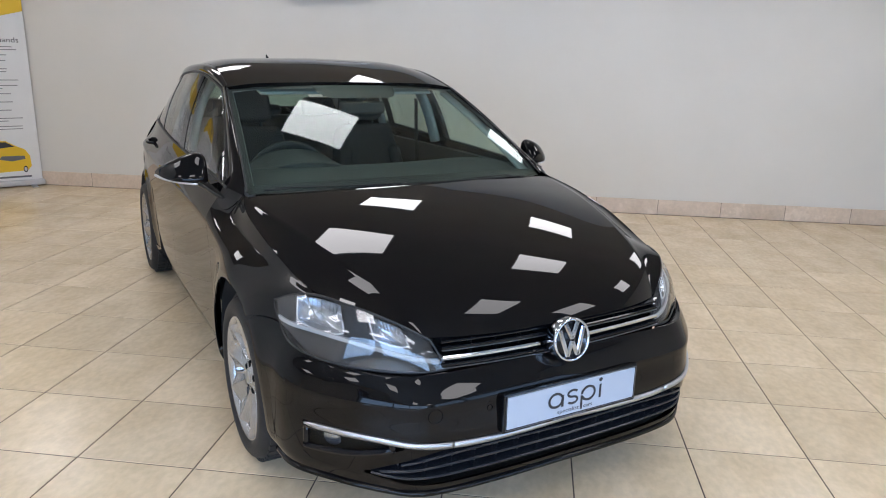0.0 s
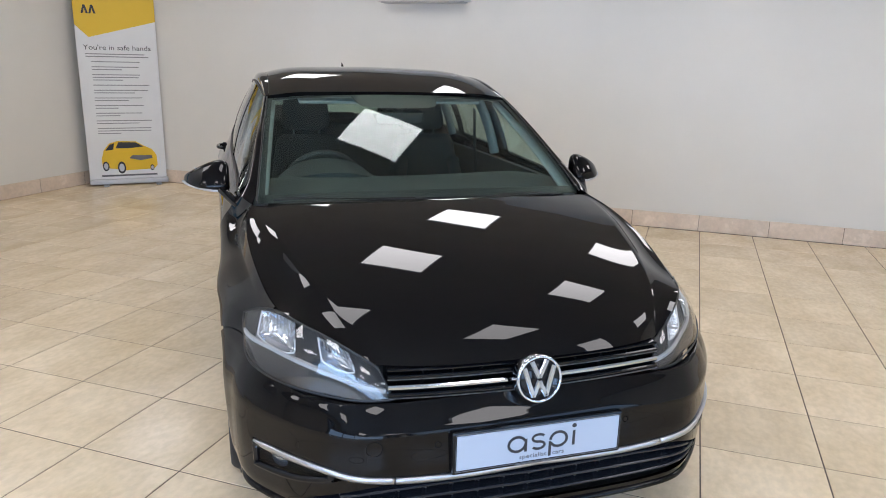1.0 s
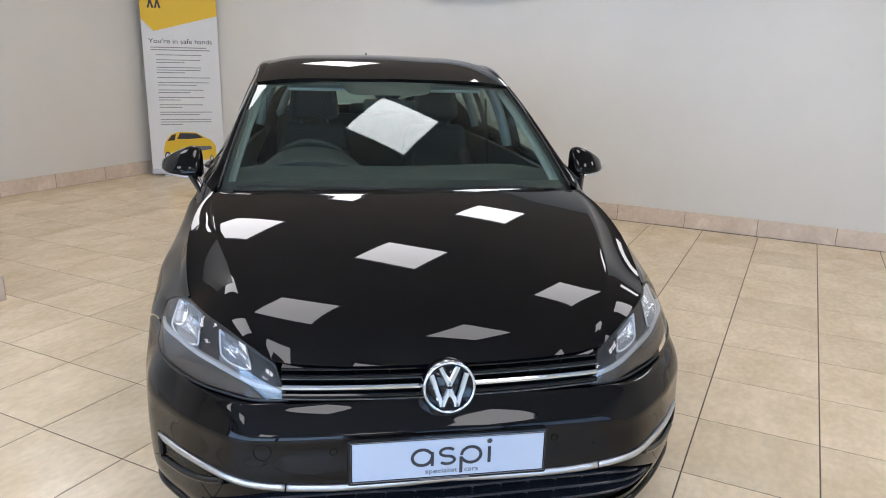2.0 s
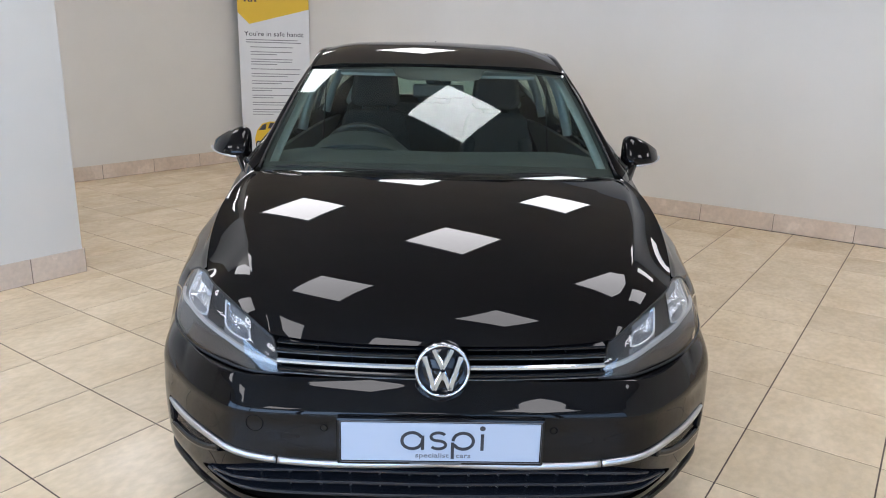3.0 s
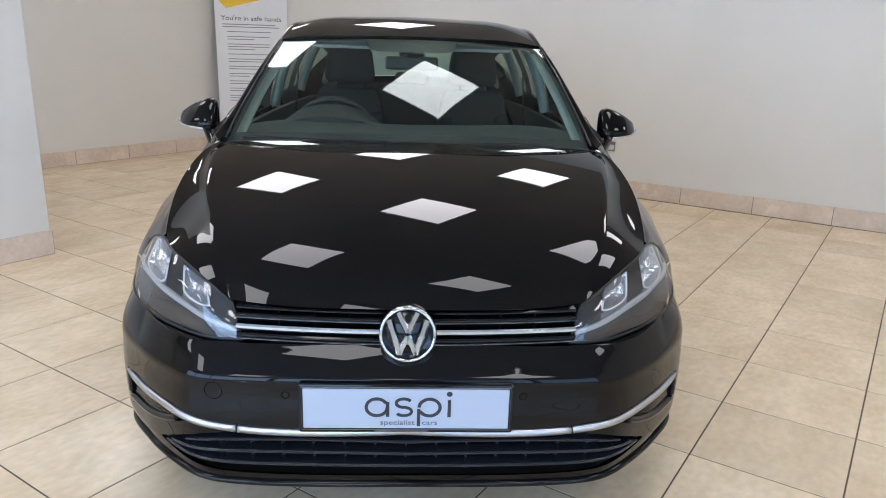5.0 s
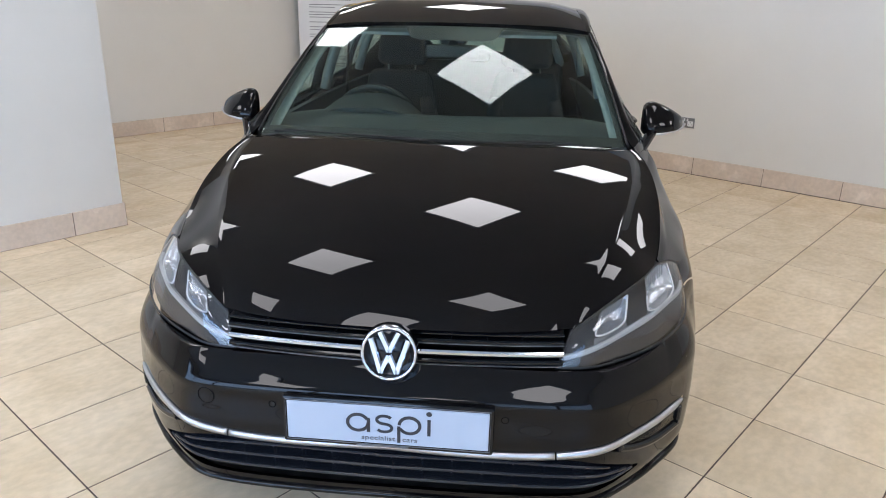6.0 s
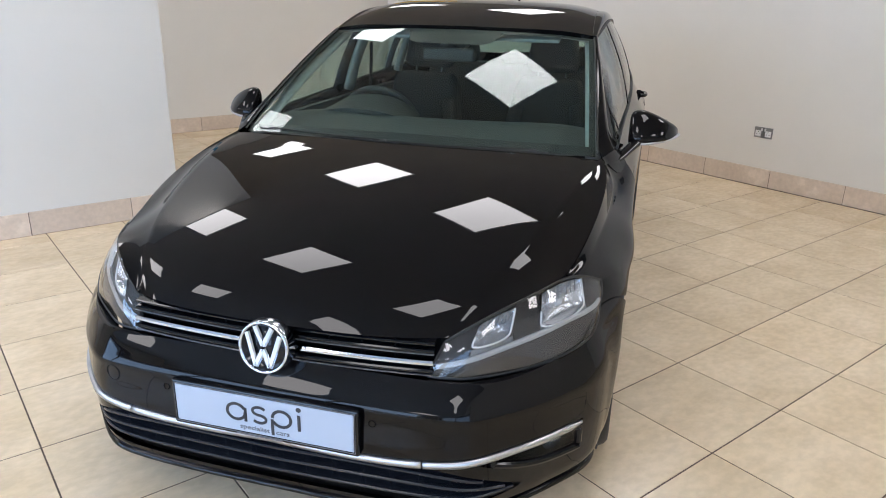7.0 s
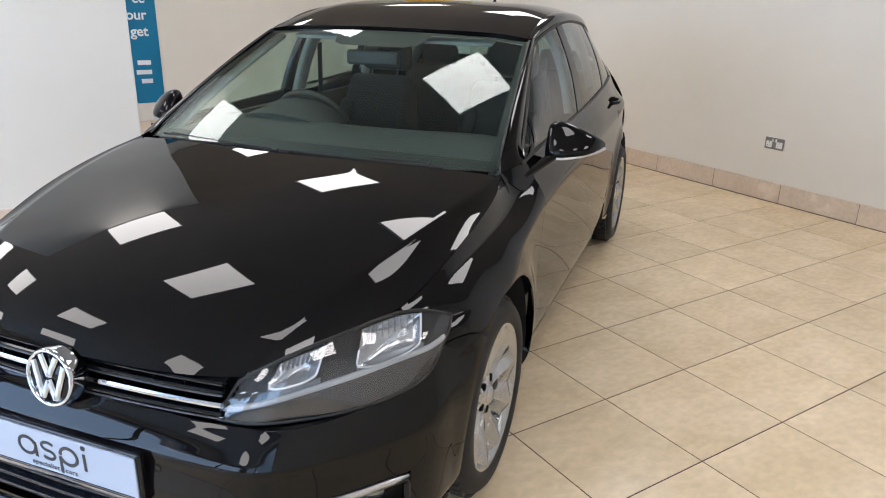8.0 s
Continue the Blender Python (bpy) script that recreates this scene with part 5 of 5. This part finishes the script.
# steering wheel
sw = new("steering_wheel")
sw.parent = car
tagged(sw, "black steering wheel on the driver's side")
sw.matrix_local = pose(-0.365, 1.87, 0.872, -66)
part("rim", bar_bm([(0.185 * math.cos(a), 0.185 * math.sin(a), 0) for a in np.linspace(0, 2 * math.pi, 41)[:-1]], round_section(0.034, 0.030, 10), True), M_LEATHER, sw, "", True)
part("centre", box_bm(-0.075, 0.075, -0.06, 0.06, -0.035, 0.012, 0.02, 2), M_DASH, sw)
for a, b in (((-0.06, 0, -0.01), (-0.18, 0.01, 0)), ((0.06, 0, -0.01), (0.18, 0.01, 0)), ((0, -0.05, -0.01), (0, -0.18, 0))):
    part("spoke", bar_bm([a, b], round_section(0.035, 0.016, 8)), M_DASH, sw)


def cushion(x0, x1, y0, y1, z0, z1, r):
    return box_bm(x0, x1, y0, y1, z0, z1, r, 4)


def headrest_bm(top, foot, d, h):
    """A soft upright cushion, wider at its foot than at its rounded top."""
    bm = cushion(-foot, foot, -d, d, 0.0, h, 0.048)
    for v in bm.verts:
        v.co.x *= 1 + (top / foot - 1) * min(max(v.co.z / h, 0), 1) ** 2
    return bm


def front_seat(x):
    st = new("front_seat")
    st.parent = car
    tagged(st, "dark cloth front seat with a headrest")
    part("seat_base", cushion(x - 0.25, x + 0.25, 1.98, 2.50, 0.42, 0.58, 0.05), M_SEAT, st, smooth=True)
    b = part("backrest", headrest_bm(0.165, 0.265, 0.075, 0.565), M_SEAT, st, smooth=True)
    b.matrix_local = pose(x, 2.46, 0.50, -14)
    for sx in (-1, 1):
        q = part("bolster", cushion(-0.040, 0.040, -0.095, 0.05, 0.05, 0.43, 0.035), M_SEAT, st, smooth=True)
        q.matrix_local = pose(x + sx * 0.225, 2.44, 0.50, -14, -sx * 9)
    h = part("headrest", headrest_bm(0.118, 0.145, 0.055, 0.215), M_SEAT, st, smooth=True)
    h.matrix_local = pose(x, 2.635, 1.072, -10)
    for sx in (-0.075, 0.075):
        part("headrest_post", bar_bm([(x + sx, 2.590, 0.99), (x + sx, 2.630, 1.10)], round_section(0.012, 0.012, 8)), M_CHROME, st)


front_seat(-0.355)
front_seat(0.355)
rs = new("rear_bench")
rs.parent = car
tagged(rs, "dark cloth rear bench with three headrests")
part("seat_base", cushion(-0.66, 0.66, 2.88, 3.36, 0.40, 0.58, 0.06), M_SEAT, rs, smooth=True)
q = part("backrest", cushion(-0.62, 0.62, -0.08, 0.08, 0.0, 0.56, 0.06), M_SEAT, rs, smooth=True)
q.matrix_local = pose(0, 3.36, 0.50, -20)
for x in (-0.40, 0, 0.40):
    h = part("headrest", cushion(-0.12, 0.12, -0.05, 0.05, 0, 0.13 if x else 0.08, 0.04), M_SEAT, rs, smooth=True)
    h.matrix_local = pose(x, 3.56, 1.03, -12)
# pale trim: inner pillars, head lining
for s in (1, -1):
    k = np.array([s, 1, 1])
    pts = ain - np.array([0.014, -0.050, 0.026])
    part("pillar_trim", bar_bm(pts * k, round_section(0.060, 0.030, 8)), M_TRIM, car, "pale grey pillar trim", True)
    p = np.array([(0.735, 2.33, 0.96), (0.700, 2.345, 1.10), (0.640, 2.36, 1.25), (0.585, 2.37, 1.335)])
    part("pillar_trim", bar_bm(along(p, 12) * k, round_section(0.10, 0.05, 10), up=(1, 0, 0)), M_TRIM, car, "pale grey pillar trim", True)
    p = np.array([(0.70, 3.05, 1.0), (0.655, 3.06, 1.15), (0.575, 3.07, 1.315)])
    part("pillar_trim", bar_bm(along(p, 10) * k, round_section(0.07, 0.05, 10), up=(1, 0, 0)), M_TRIM, car, "", True)
    p = np.array([(0.60, 3.52, 1.03), (0.56, 3.58, 1.13), (0.48, 3.66, 1.26)])
    part("pillar_trim", bar_bm(along(p, 10) * k, round_section(0.12, 0.05, 10), up=(1, 0, 0)), M_TRIM, car, "", True)
    g = np.array([[(0.775, y, z) for y in np.linspace(1.30, 3.6, 10)] for z in (0.40, 0.70, 0.93)])
    g[2, :, 0] = belt_at(np.linspace(1.30, 3.6, 10))[:, 0] - 0.05
    sheet("door_lining", (g[:, ::-1] if s > 0 else g) * k, M_DASH, car, thick=0.02)
    part("belt_strap", bar_bm(np.array([(0.60, 2.34, 1.22), (0.62, 2.37, 1.0), (0.66, 2.40, 0.6)]) * k, [(-0.022, -0.001), (0.022, -0.001), (0.022, 0.001), (-0.022, 0.001)], up=(1, 0, 0)), M_STRAP, car)
lin = hr.copy()
lin[..., 2] -= 0.030
lin[..., 0] *= 0.985
sheet("head_lining", mirrored(lin), M_TRIM, car, "pale grey head lining")
# rear-view mirror on the screen, with its foot and the sun visors
mr = new("rear_view_mirror")
mr.parent = car
tagged(mr, "black rear-view mirror on the windscreen")
part("housing", box_bm(-0.120, 0.120, 1.735, 1.765, 1.185, 1.245, 0.012, 3), M_BLACK, mr)
part("glass", box_bm(-0.112, 0.112, 1.764, 1.767, 1.191, 1.239), M_CHROME, mr)
part("foot", bar_bm([(0, 1.762, 1.228), (0, 1.790, 1.240), (0, 1.830, 1.256)], round_section(0.045, 0.030, 10)), M_BLACK, mr)
part("sensor_box", box_bm(-0.06, 0.06, 1.80, 1.92, 1.240, 1.268, 0.01), M_BLACK, mr)
for s in (1, -1):
    vz = part("sun_visor", box_bm(-0.17, 0.17, -0.075, 0.075, -0.008, 0.008, 0.006, 2), M_TRIM, car, "pale grey sun visor")
    vz.matrix_local = pose(s * 0.30, 1.975, 1.296, 14)
sheet("parcel_shelf", np.array([[(x, y, 1.0) for x in np.linspace(-0.6, 0.6, 4)] for y in (3.62, 4.05)]), M_DASH, car, thick=0.015)

# ---- things in the room ----
def flat_shape(name, pts, material, parent, y=-0.0012, label=""):
    """A flat printed shape on a banner: pts in (across, up)."""
    bm = bmesh.new()
    bm.faces.new([bm.verts.new((x, y, z)) for x, z in pts])
    return part(name, bm, material, parent, label)


def bars(parent, x0, x1, z, h, material, y=-0.0014):
    part("print_bar", box_bm(x0, x1, y, y + 0.0008, z - h / 2, z + h / 2), material, parent)


def roll_up_banner():
    a = (-2.24, 7.25)
    turn = math.degrees(math.atan2(0.12, 0.81))
    b = thing("roll_up_banner", pose(a[0], a[1], 0, 0, 0, turn), "tall white roll-up banner with a yellow head standing in the corner", "banner")
    part("cassette", box_bm(0.0, 0.845, -0.075, 0.075, 0.012, 0.070, 0.015, 3), M_SIL, b, "silver cassette base")
    for x in (0.14, 0.70):
        part("foot", box_bm(x, x + 0.06, -0.16, 0.16, 0.0, 0.014, 0.005), M_SIL, b)
    part("top_rail", box_bm(0.0, 0.835, -0.010, 0.010, 2.170, 2.200, 0.006), M_SIL, b)
    part("pole", bar_bm([(0.42, 0.030, 0.06), (0.42, 0.030, 2.19)], round_section(0.016, 0.016, 10)), M_SIL, b)
    sheet_ = part("graphic", box_bm(0.005, 0.830, -0.0005, 0.0005, 0.065, 2.175), M_BANNER, b, "white printed vinyl sheet")
    # yellow head: its lower edge dips to a point and rises to the right
    flat_shape("yellow_head", [(0.005, 2.172), (0.005, 1.775), (0.135, 1.645), (0.830, 1.830), (0.830, 2.172)], M_YELLOW, sheet_, label="yellow printed head")
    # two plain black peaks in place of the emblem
    for x in (0.080, 0.155):
        flat_shape("emblem", [(x, 1.895), (x + 0.026, 1.985), (x + 0.046, 1.985), (x + 0.072, 1.895), (x + 0.050, 1.895), (x + 0.036, 1.950), (x + 0.022, 1.895)], M_INK, sheet_, -0.0022)
    text_part("lettering", "You're in safe hands", 0.075, M_INK, sheet_, pose(0.070, -0.0016, 1.513, 90), width=0.690)
    rnd = random.Random(4)
    bars(sheet_, 0.085, 0.690, 1.468, 0.010, M_PRINT)
    bars(sheet_, 0.085, 0.730, 1.440, 0.010, M_PRINT)
    z = 1.385
    for n in (1, 2, 3, 1, 2, 2, 2, 2, 2, 3):
        for i in range(n):
            bars(sheet_, 0.135, 0.135 + (0.55 + rnd.uniform(-0.08, 0.04) if i < n - 1 or n == 1 else rnd.uniform(0.18, 0.5)), z, 0.009, M_PRINT)
            z -= 0.029
        z -= 0.027
    # printed yellow car
    flat_shape("printed_car", [(0.150, 0.200), (0.145, 0.300), (0.175, 0.400), (0.235, 0.475), (0.330, 0.505), (0.520, 0.495), (0.600, 0.445), (0.690, 0.400), (0.735, 0.330), (0.740, 0.215), (0.700, 0.170), (0.400, 0.160), (0.260, 0.185)], M_YELLOW, sheet_, -0.0016, "printed yellow car")
    flat_shape("printed_glass", [(0.300, 0.420), (0.335, 0.490), (0.520, 0.482), (0.600, 0.432), (0.450, 0.418)], M_INK, sheet_, -0.0022)
    flat_shape("printed_glass", [(0.190, 0.395), (0.240, 0.462), (0.290, 0.480), (0.275, 0.405)], M_INK, sheet_, -0.0022)
    flat_shape("printed_grille", [(0.440, 0.300), (0.470, 0.335), (0.680, 0.330), (0.690, 0.295), (0.560, 0.275)], M_GREYINK, sheet_, -0.0022)
    for cx, cz, r in ((0.185, 0.215, 0.055), (0.350, 0.195, 0.070), (0.680, 0.185, 0.035)):
        for rr, mt, d in ((r, M_INK, -0.0026), (r * 0.65, M_SIL, -0.0032)):
            flat_shape("printed_wheel", [(cx + rr * 0.62 * math.cos(t), cz + rr * math.sin(t)) for t in np.linspace(0, 2 * math.pi, 25)[:-1]], mt, sheet_, d)
    bars(sheet_, 0.130, 0.730, 0.105, 0.020, M_GREYINK)
    return b


roll_up_banner()


def wall_poster():
    p = thing("wall_poster", room_pose(1.655, WALL_N - 0.004, 0.335), "tall blue poster with white lettering on the wall", "poster")
    w, h = 0.85, 2.0
    s = part("poster_sheet", box_bm(-w, 0.0, -0.004, 0.002, 0.0, h, 0.002), M_BLUE, p, "blue printed panel")
    return p, s


_p, _s = wall_poster()
for z, t, k in ((0.99, "ce", 0.135), (0.83, "your", 0.135), (0.67, "get", 0.135)):
    text_part("lettering", t, k, M_PAPER, _s, pose(-0.095, -0.0045, z, 90), align="RIGHT", bold=0.003)
for z, w in ((0.385, 0.13), (0.290, 0.15), (0.200, 0.11)):
    part("print_bar", box_bm(-0.10 - w, -0.10, -0.0052, -0.0042, z, z + 0.045), M_PAPER, _s)


def wall_socket():
    v0, v1, z0, z1 = 1.375, 1.532, 0.402, 0.490
    s = thing("wall_socket", room_pose(WALL_E, (v0 + v1) / 2, (z0 + z1) / 2, -90), "double wall socket with a brushed metal plate", "socket")
    w, h = (v1 - v0) / 2, (z1 - z0) / 2
    part("plate", box_bm(-w, w, -0.008, 0.0, -h, h, 0.003, 2), M_SOCKET, s)
    for x in (-0.042, 0.042):
        part("outlet", box_bm(x - 0.025, x + 0.025, -0.0095, -0.007, -0.030, 0.016, 0.002), M_WHITE_METAL, s, "white plastic outlet")
        for dx, dz, ww, hh in ((0, 0.006, 0.004, 0.008), (-0.011, -0.014, 0.006, 0.004), (0.011, -0.014, 0.006, 0.004)):
            part("hole", box_bm(x + dx - ww / 2, x + dx + ww / 2, -0.0100, -0.009, dz - hh / 2, dz + hh / 2), M_DARK, s)
    for x in (-0.014, 0.014):
        part("switch", box_bm(x - 0.007, x + 0.007, -0.013, -0.007, 0.012, 0.036, 0.002), M_WHITE_METAL, s)
    return s


wall_socket()


def air_unit():
    v0, v1 = 1.80, 2.73
    a = thing("air_conditioner", room_pose(WALL_E, (v0 + v1) / 2, 2.023, -90), "white wall-mounted air conditioner", "air conditioner")
    w = (v1 - v0) / 2
    part("body", box_bm(-w, w, -0.21, 0.0, 0.012, 0.29, 0.03, 3), M_WHITE_METAL, a)
    part("outlet", box_bm(-w + 0.04, w - 0.04, -0.17, -0.03, 0.0, 0.016, 0.004), M_SIL, a, "grey outlet flap")
    return a


air_unit()

# ---- floor tiles and skirting, piece by piece ----
TILE, TILE_U, TILE_V, JOINT = 0.457, 1.396, -0.495, 0.0052


def slab(w, d, h, edge=0.0012):
    """A tile with a softened upper edge, its corner at the origin."""
    vs = [(0, 0, 0), (w, 0, 0), (w, d, 0), (0, d, 0), (0, 0, h - edge), (w, 0, h - edge), (w, d, h - edge), (0, d, h - edge),
          (edge, edge, h), (w - edge, edge, h), (w - edge, d - edge, h), (edge, d - edge, h)]
    fs = [(0, 1, 5, 4), (1, 2, 6, 5), (2, 3, 7, 6), (3, 0, 4, 7), (4, 5, 9, 8), (5, 6, 10, 9), (6, 7, 11, 10), (7, 4, 8, 11), (8, 9, 10, 11)]
    return vs, fs


_tv, _tf = slab(TILE - JOINT, TILE - JOINT, 0.008)
tile_mesh = mesh_of("tile", _tv, _tf, M_TILE, False)
rest_v, rest_f = [], []
_i0, _i1 = math.floor((WALL_W - TILE_U) / TILE), math.ceil((WALL_E - TILE_U) / TILE)
_j0, _j1 = math.floor((WALL_S - TILE_V) / TILE), math.ceil((WALL_N - TILE_V) / TILE)
for i in range(_i0, _i1):
    for j in range(_j0, _j1):
        u, v = TILE_U + i * TILE + JOINT / 2, TILE_V + j * TILE + JOINT / 2
        u2, v2 = min(u + TILE - JOINT, WALL_E), min(v + TILE - JOINT, WALL_N)
        u1, v1 = max(u, WALL_W), max(v, WALL_S)
        if u2 - u1 < 0.02 or v2 - v1 < 0.02:
            continue
        uncut = u1 == u and v1 == v and u2 == u + TILE - JOINT and v2 == v + TILE - JOINT
        near = -1.2 < u and v > -2.6
        if uncut and near:
            ob = new("tile", tile_mesh)
            ob.parent = floor
            ob.matrix_local = pose(u, v, -0.008)
        else:
            tv, tf = slab(u2 - u1, v2 - v1, 0.008)
            k = len(rest_v)
            rest_v += [(x + u1, y + v1, z - 0.008) for x, y, z in tv]
            rest_f += [tuple(q + k for q in f) for f in tf]
rest = part("outer_tiles", mesh_of("outer_tiles", rest_v, rest_f, M_TILE, False), M_TILE, floor)
tagged(rest, kind="stuff")


def skirting(wall, along_u, at, sgn, a0, a1, phase, step=0.6055, h=0.150, thick=0.010):
    cuts = [a0] + [phase + k * step for k in range(-40, 41) if a0 + 0.02 < phase + k * step < a1 - 0.02] + [a1]
    for p, q in zip(cuts, cuts[1:]):
        d0, d1 = sorted((at, at + sgn * thick))
        g = 0.0018
        bm = box_bm(p + g, q - g, d0, d1, 0.0014, h, 0.002) if along_u else box_bm(d0, d1, p + g, q - g, 0.0014, h, 0.002)
        part("skirting_tile", bm, M_SKIRT, wall)
    # mortar bed behind the tiles, seen in the joints
    d0, d1 = sorted((at, at + sgn * (thick - 0.0025)))
    bm = box_bm(a0, a1, d0, d1, -0.004, h - 0.002) if along_u else box_bm(d0, d1, a0, a1, -0.004, h - 0.002)
    part("skirting_bed", bm, M_GROUT, wall)


skirting(wall_east, False, WALL_E, -1, WALL_S, WALL_N, 0.733)
skirting(wall_north, True, WALL_N, -1, WALL_W, WALL_E - 0.012, 2.70)
skirting(pier, True, PIER_V, -1, PIER_U - 1.7, PIER_U + 0.010, 0.552)
skirting(pier, False, PIER_U, 1, PIER_V, PIER_V + 0.30, 0.0)
